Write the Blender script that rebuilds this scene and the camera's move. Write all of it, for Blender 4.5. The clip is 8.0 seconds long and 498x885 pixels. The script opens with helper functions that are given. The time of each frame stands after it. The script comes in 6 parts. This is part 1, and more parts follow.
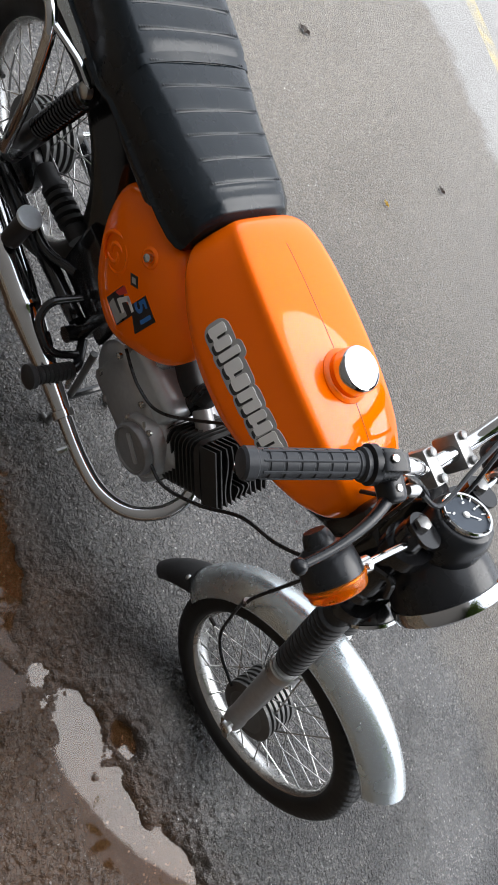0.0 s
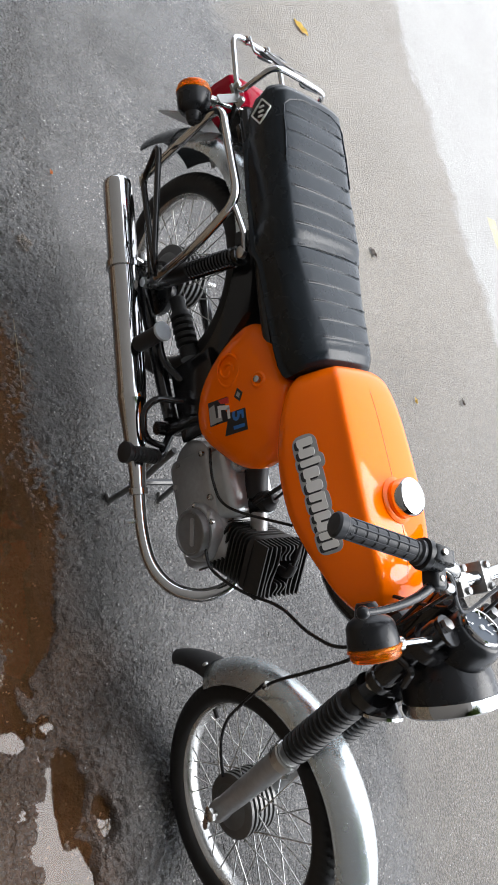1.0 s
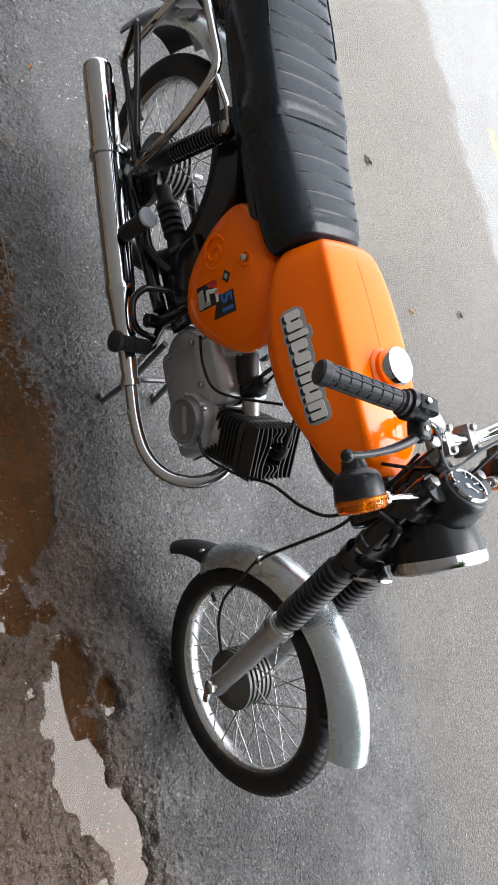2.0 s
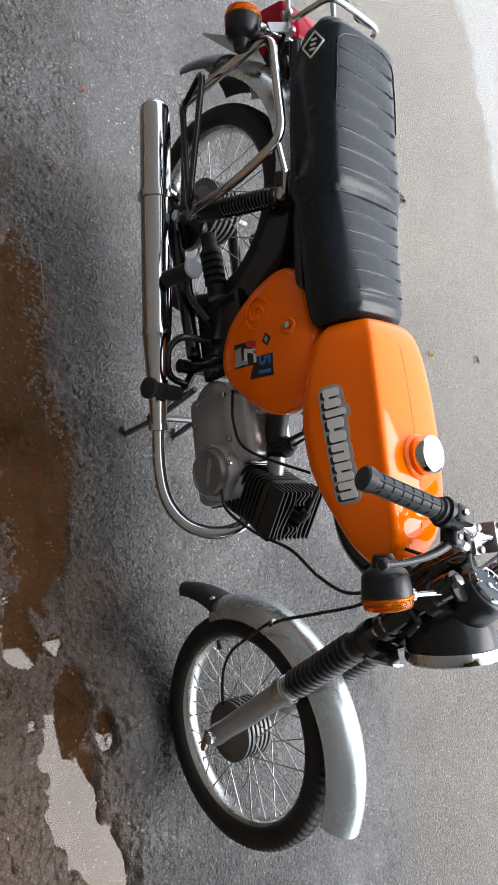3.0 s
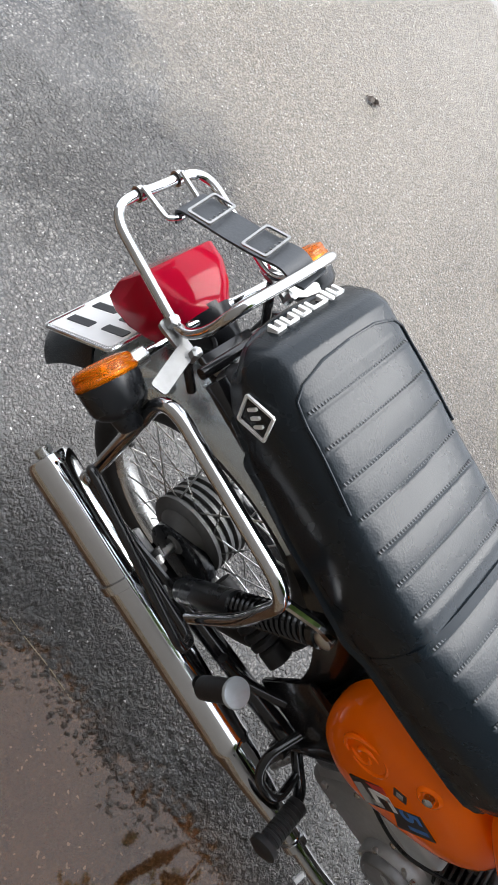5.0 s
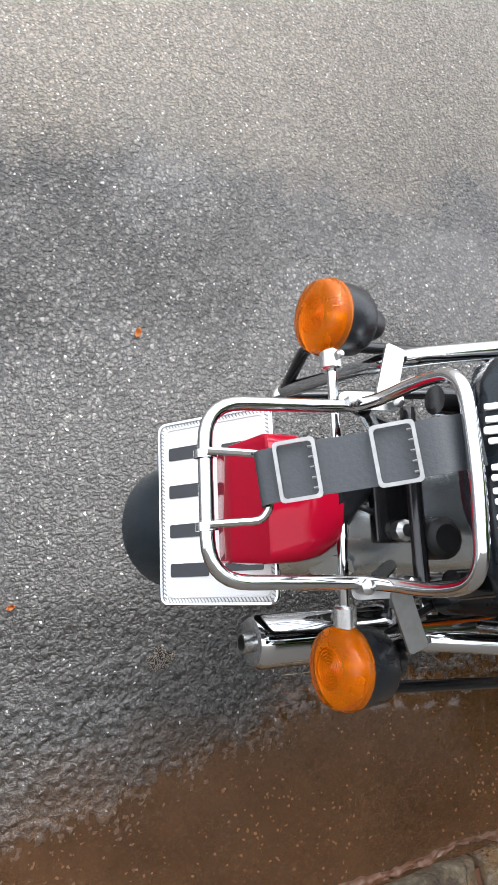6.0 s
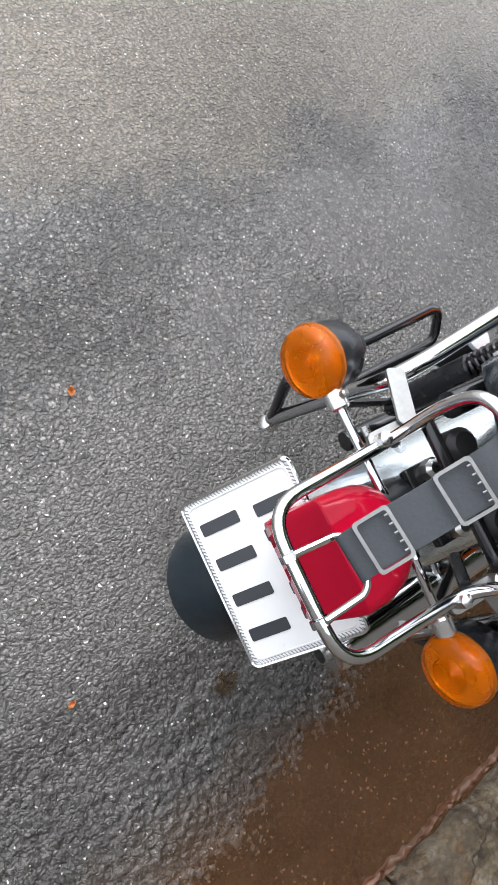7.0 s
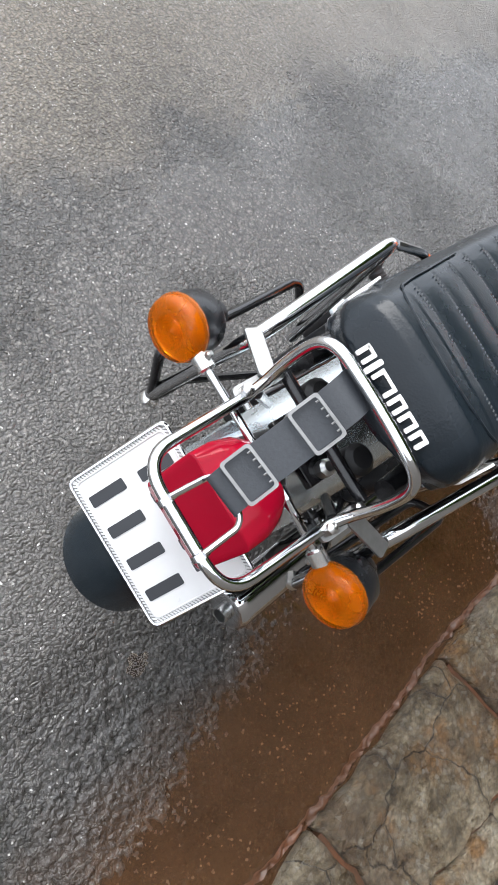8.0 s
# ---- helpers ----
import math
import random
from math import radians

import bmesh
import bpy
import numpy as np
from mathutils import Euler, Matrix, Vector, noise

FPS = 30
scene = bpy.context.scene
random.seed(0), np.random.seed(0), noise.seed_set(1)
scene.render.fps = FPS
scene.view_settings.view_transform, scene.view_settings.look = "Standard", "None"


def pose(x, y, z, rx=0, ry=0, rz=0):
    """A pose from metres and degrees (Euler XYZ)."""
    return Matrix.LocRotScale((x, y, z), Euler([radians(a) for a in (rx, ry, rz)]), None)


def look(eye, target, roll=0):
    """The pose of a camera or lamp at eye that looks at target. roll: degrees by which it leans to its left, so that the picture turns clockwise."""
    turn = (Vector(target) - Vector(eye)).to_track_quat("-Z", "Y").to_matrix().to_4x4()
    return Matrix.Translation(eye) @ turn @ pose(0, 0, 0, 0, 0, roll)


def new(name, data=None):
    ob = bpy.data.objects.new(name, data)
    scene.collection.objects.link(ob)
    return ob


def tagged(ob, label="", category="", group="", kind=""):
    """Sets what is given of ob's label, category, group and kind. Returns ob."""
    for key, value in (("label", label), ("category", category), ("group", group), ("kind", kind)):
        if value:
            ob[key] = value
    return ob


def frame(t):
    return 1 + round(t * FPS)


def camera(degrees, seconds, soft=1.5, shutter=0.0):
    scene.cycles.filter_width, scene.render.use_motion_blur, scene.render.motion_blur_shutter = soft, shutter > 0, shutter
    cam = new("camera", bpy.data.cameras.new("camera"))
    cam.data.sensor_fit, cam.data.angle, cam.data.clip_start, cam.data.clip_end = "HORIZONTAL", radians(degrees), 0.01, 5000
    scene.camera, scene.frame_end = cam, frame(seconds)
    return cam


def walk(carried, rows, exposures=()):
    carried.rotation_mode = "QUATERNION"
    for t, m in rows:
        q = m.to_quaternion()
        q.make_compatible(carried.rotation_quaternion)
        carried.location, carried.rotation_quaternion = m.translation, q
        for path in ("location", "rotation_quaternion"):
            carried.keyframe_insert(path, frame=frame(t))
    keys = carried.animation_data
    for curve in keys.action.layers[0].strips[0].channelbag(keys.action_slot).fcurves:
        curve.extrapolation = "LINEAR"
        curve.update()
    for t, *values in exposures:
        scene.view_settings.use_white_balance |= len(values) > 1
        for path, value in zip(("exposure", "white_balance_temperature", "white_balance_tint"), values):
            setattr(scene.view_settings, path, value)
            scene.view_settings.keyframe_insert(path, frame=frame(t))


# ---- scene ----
cam = camera(40.4, 8.0)
PATH = [
    (0, (-0.43, -0.697, 1.434), (-0.479, 0.553, -0.126), 64.8),
    (0.5, (-0.417, -0.867, 1.453), (-1.027, 0.446, 0.074), 61.0),
    (1, (-0.332, -0.961, 1.47), (-0.841, 0.393, 0.089), 64.4),
    (1.5, (-0.208, -0.939, 1.457), (-0.611, 0.419, 0.045), 64.8),
    (2.8, (-0.294, -0.993, 1.452), (-0.617, 0.367, 0.021), 72.7),
    (3, (-0.347, -1.003, 1.452), (-0.68, 0.36, 0.026), 73.5),
    (3.5, (-0.475, -0.942, 1.423), (-0.676, 0.37, -0.073), 70.0),
    (4, (-0.631, -0.736, 1.393), (-0.769, 0.423, -0.231), 63.3),
    (4.2, (-0.736, -0.679, 1.39), (-0.847, 0.434, -0.268), 62.2),
    (5.3, (-1.423, -0.342, 1.282), (-1.101, 0.613, -0.446), 58.2),
    (5.5, (-1.494, -0.253, 1.257), (-1.007, 0.461, -0.546), 60.3),
    (5.7, (-1.576, -0.163, 1.233), (-0.998, 0.461, -0.577), 58.1),
    (6, (-1.63, -0.061, 1.226), (-1.013, 0.316, -0.639), 58.0),
    (6.5, (-1.645, 0.046, 1.205), (-0.979, 0.254, -0.669), 57.3),
    (7, (-1.712, 0.084, 1.221), (-0.887, 0.219, -0.595), 56.0),
    (7.5, (-1.715, 0.057, 1.237), (-0.765, 0.138, -0.521), 55.3),
    (8, (-1.729, 0.028, 1.264), (-0.679, 0.045, -0.438), 58.1),
]
walk(cam, [(t, look(eye, target, roll)) for t, eye, target, roll in PATH], exposures=[(0, 0.84), (0.5, 1.07), (1.5, 1.1), (3, 1.0), (4.2, 0.88), (5.3, 1.36), (6, 1.34), (6.5, 1.15), (8, 1.15)])

# ---------------------------------------------------------------- world and light
world = bpy.data.worlds.new("overcast_sky")
scene.world = world
world.use_nodes = True
wt = world.node_tree
sky = wt.nodes.new("ShaderNodeTexSky")
sky.sky_type = "NISHITA"
sky.sun_disc = False
sky.sun_elevation = radians(70)
sky.sun_rotation = radians(-20)
sky.air_density, sky.dust_density, sky.ozone_density = 1.0, 1.0, 1.0
soft_sky = wt.nodes.new("ShaderNodeHueSaturation")
soft_sky.inputs["Saturation"].default_value = 0.25
wt.links.new(sky.outputs[0], soft_sky.inputs["Color"])
cloud = wt.nodes.new("ShaderNodeMix")
cloud.data_type = "RGBA"
cloud.inputs[0].default_value = 0.94
cloud.inputs[7].default_value = (10.3, 10.9, 12.0, 1)
wt.links.new(soft_sky.outputs[0], cloud.inputs[6])
wt.links.new(cloud.outputs[2], wt.nodes["Background"].inputs[0])
wt.nodes["Background"].inputs[1].default_value = 0.115
sun = new("sun", bpy.data.lights.new("sun", "SUN"))
sun.data.energy, sun.data.angle, sun.data.color = 2.05, radians(44), (1.0, 0.985, 0.972)
sun.matrix_world = look((0.5, 3.2, 4.2), (-0.6, 0, 0))


# ---------------------------------------------------------------- materials
class Nodes:
    """Short hand for building a material's node tree."""

    def __init__(self, name):
        self.m = bpy.data.materials.new(name)
        self.m.use_nodes = True
        self.t = self.m.node_tree
        self.b = self.t.nodes["Principled BSDF"]
        self.out = self.t.nodes["Material Output"]
        self.co = self.n("ShaderNodeTexCoord").outputs["Object"]

    def n(self, kind, **kw):
        node = self.t.nodes.new(kind)
        for k, v in kw.items():
            node.inputs[k.replace("_", " ")].default_value = v
        return node

    def link(self, a, b):
        self.t.links.new(a, b)

    def noise(self, scale, detail=3.0, rough=0.55, co=None):
        t = self.n("ShaderNodeTexNoise", Scale=scale, Detail=detail, Roughness=rough)
        self.link(co or self.co, t.inputs["Vector"])
        return t.outputs["Fac"]

    def shift(self, d):
        """The place, moved, for a noise that does not follow another one."""
        x = self.n("ShaderNodeVectorMath")
        x.operation = "ADD"
        x.inputs[1].default_value = (d, d * 1.7, d * 0.6)
        self.link(self.co, x.inputs[0])
        return x.outputs[0]

    def ramp(self, fac, stops):
        r = self.n("ShaderNodeValToRGB")
        e = r.color_ramp.elements
        while len(e) < len(stops):
            e.new(0.5)
        for el, (p, c) in zip(e, stops):
            el.position = p
            el.color = (*c, 1) if not isinstance(c, (int, float)) else (c, c, c, 1)
        self.link(fac, r.inputs[0])
        return r.outputs[0]

    def mix(self, fac, a, b, blend="MIX"):
        x = self.n("ShaderNodeMix")
        x.data_type, x.blend_type = "RGBA", blend
        for sock, v in ((x.inputs[0], fac), (x.inputs[6], a), (x.inputs[7], b)):
            if isinstance(v, (int, float)):
                sock.default_value = v if sock is x.inputs[0] else (v, v, v, 1)
            elif isinstance(v, tuple):
                sock.default_value = (*v, 1)
            else:
                self.link(v, sock)
        return x.outputs[2]

    def math(self, op, a, b=0.0, clamp=False):
        x = self.n("ShaderNodeMath")
        x.operation, x.use_clamp = op, clamp
        for sock, v in ((x.inputs[0], a), (x.inputs[1], b)):
            if isinstance(v, (int, float)):
                sock.default_value = v
            else:
                self.link(v, sock)
        return x.outputs[0]

    def bump(self, height, strength=0.3, distance=0.002, under=None):
        x = self.n("ShaderNodeBump", Strength=strength, Distance=distance)
        self.link(height, x.inputs["Height"])
        if under:
            self.link(under, x.inputs["Normal"])
        return x.outputs[0]

    def set(self, **kw):
        for k, v in kw.items():
            s = self.b.inputs[k.replace("_", " ")]
            if isinstance(v, tuple):
                s.default_value = (*v, 1)
            elif isinstance(v, (int, float)):
                s.default_value = v
            else:
                self.link(v, s)
        return self


def plain(name, col, rough=0.5, metal=0.0, vary=0.15, grain=60.0, bump=0.0, dirt=None, dirty=0.35, **kw):
    """A surface with grain, slow stains and uneven gloss."""
    k = Nodes(name)
    fine, slow = k.noise(grain, 4), k.noise(7.0, 3)
    lo = tuple(c * (1 - vary) for c in col)
    hi = tuple(min(1.0, c * (1 + vary)) for c in col)
    c = k.mix(fine, lo, hi)
    c = k.mix(k.ramp(slow, ((0.35, 0.0), (0.75 if dirty < 0.5 else 0.6, dirty))), c, dirt if dirt else tuple(v * 0.7 for v in col))
    r = k.math("ADD", k.math("MULTIPLY", k.noise(24.0, 4), rough * 0.5), rough * 0.75)
    k.set(Base_Color=c, Roughness=r, Metallic=metal, **kw)
    if bump:
        k.set(Normal=k.bump(fine, bump, 0.001))
    return k.m


CHROME = plain("chrome", (0.57, 0.58, 0.595), 0.06, 1.0, 0.06, dirt=(0.36, 0.355, 0.35))
STEEL = plain("zinc_steel", (0.52, 0.52, 0.51), 0.28, 1.0, 0.15)
ZINC = plain("dull_zinc", (0.3, 0.3, 0.295), 0.42, 0.9, 0.25, 120, 0.2, dirt=(0.16, 0.155, 0.15))
ALLOY = plain("cast_alloy", (0.38, 0.385, 0.39), 0.4, 0.5, 0.2, 90, 0.3, dirt=(0.24, 0.235, 0.23), dirty=0.45)
COVER_ALLOY = plain("cover_alloy", (0.19, 0.19, 0.192), 0.4, 0.45, 0.2, 90, 0.25, dirt=(0.08, 0.076, 0.07))
DARK_ALLOY = plain("grey_alloy", (0.13, 0.13, 0.127), 0.45, 0.6, 0.2, 90, 0.2)
CASE_ALLOY = plain("pale_alloy", (0.52, 0.56, 0.59), 0.38, 0.35, 0.15, 90, 0.2, dirt=(0.36, 0.38, 0.39))
FIN_BLACK = plain("black_heatproof_paint", (0.022, 0.022, 0.022), 0.5, 0.1, 0.3, 120, 0.2, dirt=(0.05, 0.045, 0.04), Specular_IOR_Level=0.32)
RUBBER = plain("black_rubber", (0.014, 0.014, 0.015), 0.5, 0.0, 0.3, 140, 0.25, dirt=(0.028, 0.026, 0.024), Specular_IOR_Level=0.32)
GRIP_RUBBER = plain("grip_rubber", (0.03, 0.032, 0.036), 0.42, 0.0, 0.2, 140, 0.2, Specular_IOR_Level=0.32)
TYRE_RUBBER = plain("tyre_rubber", (0.013, 0.013, 0.013), 0.55, 0.0, 0.3, 110, 0.3, dirt=(0.026, 0.024, 0.021), Specular_IOR_Level=0.32)
BLACK_PAINT = plain("black_enamel", (0.01, 0.01, 0.011), 0.16, 0.0, 0.2, 40)
BLACK_PLASTIC = plain("black_plastic", (0.011, 0.012, 0.014), 0.28, 0.0, 0.2, 200, 0.1, Specular_IOR_Level=0.32)
SILVER_PAINT = plain("silver_paint", (0.56, 0.61, 0.635), 0.26, 0.75, 0.05, 220, 0.05, dirt=(0.5, 0.53, 0.53))
RIM_ALLOY = plain("rim_alloy", (0.6, 0.6, 0.59), 0.26, 0.9, 0.1, 80, 0.08, dirt=(0.38, 0.37, 0.35))
GLOSS_BLACK = plain("glossy_black_plastic", (0.01, 0.016, 0.021), 0.14, 0.0, 0.2, 40, Specular_IOR_Level=0.45)
LETTER_GREY = plain("letter_grey", (0.8, 0.79, 0.78), 0.4, 0.0, 0.05)
WHITE = plain("white_print", (0.75, 0.75, 0.74), 0.35, 0.0, 0.05)
GREY_PRINT = plain("grey_print", (0.36, 0.36, 0.355), 0.35, 0.0, 0.06)
PLATE_WHITE = plain("plate_white", (0.62, 0.62, 0.615), 0.3, 0.0, 0.04, dirt=(0.62, 0.62, 0.6))
INK = plain("black_ink", (0.012, 0.014, 0.018), 0.3, 0.0, 0.2)
BLUE_PRINT = plain("blue_print", (0.03, 0.17, 0.5), 0.3, 0.0, 0.1)
RED_PRINT = plain("red_print", (0.6, 0.04, 0.03), 0.3, 0.0, 0.1)
WEBBING = plain("webbing", (0.03, 0.034, 0.04), 0.55, 0.0, 0.25, 300, 0.3)
DIAL = plain("dial_face", (0.03, 0.042, 0.06), 0.4, 0.0, 0.1)
THREAD = plain("thread", (0.05, 0.055, 0.06), 0.6, 0.0, 0.15)


def make_orange():
    k = Nodes("orange_lacquer")
    c = k.mix(k.noise(5.0, 3), (1.0, 0.15, 0.0001), (1.0, 0.168, 0.0001))
    k.set(Base_Color=c, Roughness=k.math("ADD", k.math("MULTIPLY", k.noise(30.0), 0.08), 0.14))
    k.set(Specular_IOR_Level=0.0, Coat_Weight=1.0, Coat_IOR=1.35, Coat_Roughness=0.02, Normal=k.bump(k.noise(45.0, 2), 0.03, 0.001))
    return k.m


def make_vinyl():
    k = Nodes("seat_vinyl")
    v = k.n("ShaderNodeTexVoronoi", Scale=420.0)
    k.link(k.co, v.inputs["Vector"])
    c = k.mix(k.noise(12.0, 4), (0.005, 0.008, 0.011), (0.009, 0.0135, 0.018))
    r = k.math("ADD", k.math("MULTIPLY", k.noise(16.0, 4), 0.16), 0.19)
    b = k.bump(k.noise(22.0, 3), 0.14, 0.004)
    k.set(Base_Color=c, Roughness=r, Specular_IOR_Level=0.3, Normal=k.bump(v.outputs["Distance"], 0.12, 0.001, b))
    return k.m


def make_lens(name, col, dens):
    """Moulded plastic lens: coloured, glossy, partly see-through."""
    k = Nodes(name)
    c = k.mix(k.noise(12.0, 2), col, tuple(v * 0.88 for v in col))
    k.set(Base_Color=c, Roughness=0.07, Transmission_Weight=dens, IOR=1.3, Specular_IOR_Level=0.35)
    return k.m


def make_glass():
    k = Nodes("clear_glass")
    k.set(Base_Color=(0.95, 0.97, 0.97), Roughness=0.02, Transmission_Weight=1.0, IOR=1.3)
    return k.m


ORANGE, VINYL = make_orange(), make_vinyl()
AMBER, RED_LENS, GLASS = make_lens("amber_lens", (1.0, 0.23, 0.002), 0.75), make_lens("red_lens", (0.42, 0.004, 0.025), 0.25), make_glass()


RISE = 0.034  # the road climbs a little towards the front wheel


def rise(x):
    t = min(max((x + 1.1) / 0.55, 0.0), 1.0)
    return RISE * t * t * (3 - 2 * t)


def kerb_line(x):
    """Where the broken paving begins, across the bike's length."""
    return -0.47 + (0.122 * x if x < 0 else 0.03 * x)


def make_ground():
    k = Nodes("wet_asphalt")
    sep = k.n("ShaderNodeSeparateXYZ")
    k.link(k.co, sep.inputs[0])
    x, y = sep.outputs[0], sep.outputs[1]
    warp = k.n("ShaderNodeVectorMath")
    warp.operation = "ADD"
    wn = k.n("ShaderNodeTexNoise", Scale=70.0, Detail=2.0)
    k.link(k.co, wn.inputs["Vector"])
    ws = k.n("ShaderNodeVectorMath")
    ws.operation = "SCALE"
    ws.inputs["Scale"].default_value = 0.012
    k.link(wn.outputs["Color"], ws.inputs[0])
    k.link(k.co, warp.inputs[0])
    k.link(ws.outputs[0], warp.inputs[1])
    v = k.n("ShaderNodeTexVoronoi", Scale=140.0)
    k.link(warp.outputs[0], v.inputs["Vector"])
    cells = k.n("ShaderNodeSeparateColor")
    k.link(v.outputs["Color"], cells.inputs[0])
    v2 = k.n("ShaderNodeTexVoronoi", Scale=330.0)
    k.link(warp.outputs[0], v2.inputs["Vector"])
    cells2 = k.n("ShaderNodeSeparateColor")
    k.link(v2.outputs["Color"], cells2.inputs[0])
    # aggregate: each stone has its own grey, few are pale
    stone = k.ramp(cells.outputs[0], ((0.0, (0.045, 0.0405, 0.036)), (0.6, (0.094, 0.086, 0.077)), (0.93, (0.148, 0.136, 0.121)), (1.0, (0.3, 0.28, 0.255))))
    grit = k.ramp(cells2.outputs[0], ((0.0, 0.0), (0.9, 0.06), (0.965, 0.3), (1.0, 1.0)))
    stone = k.mix(grit, stone, (0.3, 0.29, 0.27))
    # rare white quartz chips
    v3 = k.n("ShaderNodeTexVoronoi", Scale=82.0)
    k.link(warp.outputs[0], v3.inputs["Vector"])
    cells3 = k.n("ShaderNodeSeparateColor")
    k.link(v3.outputs["Color"], cells3.inputs[0])
    chip = k.math("MULTIPLY", k.math("GREATER_THAN", cells3.outputs[0], 0.64), k.ramp(v3.outputs["Distance"], ((0.12, 1.0), (0.2, 0.0))))
    # black binder in the gaps between the stones, the pits' shade painted in with it
    gap = k.ramp(v.outputs["Distance"], ((0.34, 0.0), (0.62, 0.85)))
    stone = k.mix(gap, stone, (0.012, 0.0115, 0.011))
    slow = k.noise(1.7, 6, 0.6)
    stone = k.mix(k.ramp(k.math("ADD", y, 0.45), ((0.3, 0.52), (0.66, 0.0))), stone, (0.022, 0.021, 0.02))
    base = k.mix(k.ramp(slow, ((0.36, 0.0), (0.68, 0.45))), stone, (0.06, 0.0545, 0.0485))
    # dry, pale carriageway beyond the wet strip
    wob = k.math("ADD", y, k.math("MULTIPLY", k.math("SUBTRACT", k.noise(2.6, 9, 0.78), 0.5), 0.6))
    dry = k.ramp(k.math("MULTIPLY", k.math("SUBTRACT", wob, 0.72), 1.4, True), ((0.0, 0.0), (0.14, 0.5), (0.45, 0.78), (1.0, 0.88)))
    tan = k.mix(cells.outputs[1], (0.19, 0.159, 0.119), (0.35, 0.298, 0.228))
    tan = k.mix(k.math("MULTIPLY", gap, 0.6), tan, (0.05, 0.046, 0.04))
    tan = k.mix(grit, tan, (0.5, 0.48, 0.44))
    c = k.mix(dry, base, tan)
    c = k.mix(k.math("MULTIPLY", chip, k.math("ADD", k.math("MULTIPLY", cells3.outputs[1], 0.65), k.math("ADD", k.math("MULTIPLY", dry, 0.25), 0.16))), c, (0.72, 0.7, 0.66))
    # fine brown silt that the gutter left
    lean = k.math("SUBTRACT", y, k.math("MULTIPLY", k.math("MINIMUM", x, 0.0), 0.17))
    edge = k.math("ADD", lean, k.math("MULTIPLY", k.math("SUBTRACT", k.noise(4.5, 6, 0.65), 0.5), 0.3))
    silt = k.ramp(k.math("MULTIPLY", k.math("ADD", edge, 0.5), 1.6, True), ((0.0, 1.0), (0.48, 0.9), (0.6, 0.4), (0.74, 0.0)))
    silt_c = k.mix(k.noise(13.0, 6, 0.7), (0.06, 0.028, 0.012), (0.18, 0.088, 0.038))
    silt_c = k.mix(k.ramp(cells2.outputs[1], ((0.9, 0.0), (1.0, 0.75))), silt_c, (0.3, 0.25, 0.19))
    slope = k.n("ShaderNodeMapRange")
    slope.interpolation_type = "SMOOTHSTEP"
    for sock, val in zip(("From Min", "From Max", "To Min", "To Max"), (-1.1, -0.55, 0.0, RISE)):
        slope.inputs[sock].default_value = val
    k.link(x, slope.inputs["Value"])
    level = k.math("SUBTRACT", sep.outputs[2], slope.outputs[0])
    low = k.ramp(k.math("MULTIPLY", k.math("ADD", level, 0.03), 33.0, True), ((0.62, 1.0), (0.78, 0.0)))
    low = k.math("MULTIPLY", low, k.math("LESS_THAN", lean, 0.0))
    cover = k.math("MULTIPLY", silt, k.math("ADD", k.math("MULTIPLY", gap, 0.35), 0.47))
    c = k.mix(k.math("MAXIMUM", cover, k.math("MULTIPLY", low, 0.95)), c, silt_c)
    road = k.ramp(k.math("SUBTRACT", wob, 1.93), ((0.46, 0.0), (0.56, 1.0)))
    pale = k.mix(k.noise(40.0, 5, 0.7), (0.26, 0.25, 0.235), (0.38, 0.37, 0.35))
    c = k.mix(road, c, pale)
    line_y = k.math("SUBTRACT", y, 2.86)
    line = k.math("LESS_THAN", k.math("ABSOLUTE", line_y), 0.05)
    line = k.math("MULTIPLY", line, k.math("LESS_THAN", k.math("ABSOLUTE", k.math("ADD", x, 1.3)), 1.1))
    line = k.math("MULTIPLY", line, k.ramp(k.noise(14.0, 4), ((0.4, 0.15), (0.6, 0.5))))
    c = k.mix(line, c, (0.72, 0.55, 0.16))
    # films of water fill the hollows and smooth the surface
    film = k.ramp(k.noise(1.5, 6, 0.62), ((0.4, 0.0), (0.56, 1.0)))
    film = k.math("MULTIPLY", film, k.math("SUBTRACT", 1.0, k.math("MULTIPLY", dry, 0.8), True))
    rough = k.math("ADD", k.math("MULTIPLY", k.math("SUBTRACT", 1.0, film), 0.13), 0.15)
    rough = k.math("ADD", rough, k.math("MULTIPLY", cells.outputs[2], 0.12))
    rough = k.math("ADD", rough, k.math("MULTIPLY", k.math("ADD", road, dry), 0.13), True)
    h = k.math("ADD", k.math("MULTIPLY", v.outputs["Distance"], -1.0), k.math("MULTIPLY", v2.outputs["Distance"], -0.5))
    h = k.math("ADD", h, k.math("MULTIPLY", k.noise(230.0, 3, 0.7), 0.45))
    rug = k.n("ShaderNodeBump", Distance=0.007)
    k.link(h, rug.inputs["Height"])
    k.link(k.math("SUBTRACT", 0.85, k.math("MULTIPLY", film, 0.4)), rug.inputs["Strength"])
    wav = k.n("ShaderNodeBump", Distance=0.008)
    k.link(k.noise(95.0, 4, 0.6), wav.inputs["Height"])
    k.link(k.math("SUBTRACT", 0.42, k.math("MULTIPLY", film, 0.24)), wav.inputs["Strength"])
    k.link(rug.outputs[0], wav.inputs["Normal"])
    b = wav.outputs[0]
    # ground colour is scaled down from the rear towards the front
    front_tone = k.ramp(k.math("ADD", k.math("MULTIPLY", x, 0.6), k.math("ADD", 1.1, k.math("MULTIPLY", k.noise(1.1, 3), 0.3))), ((0.3, 0.84), (0.9, 0.56)))
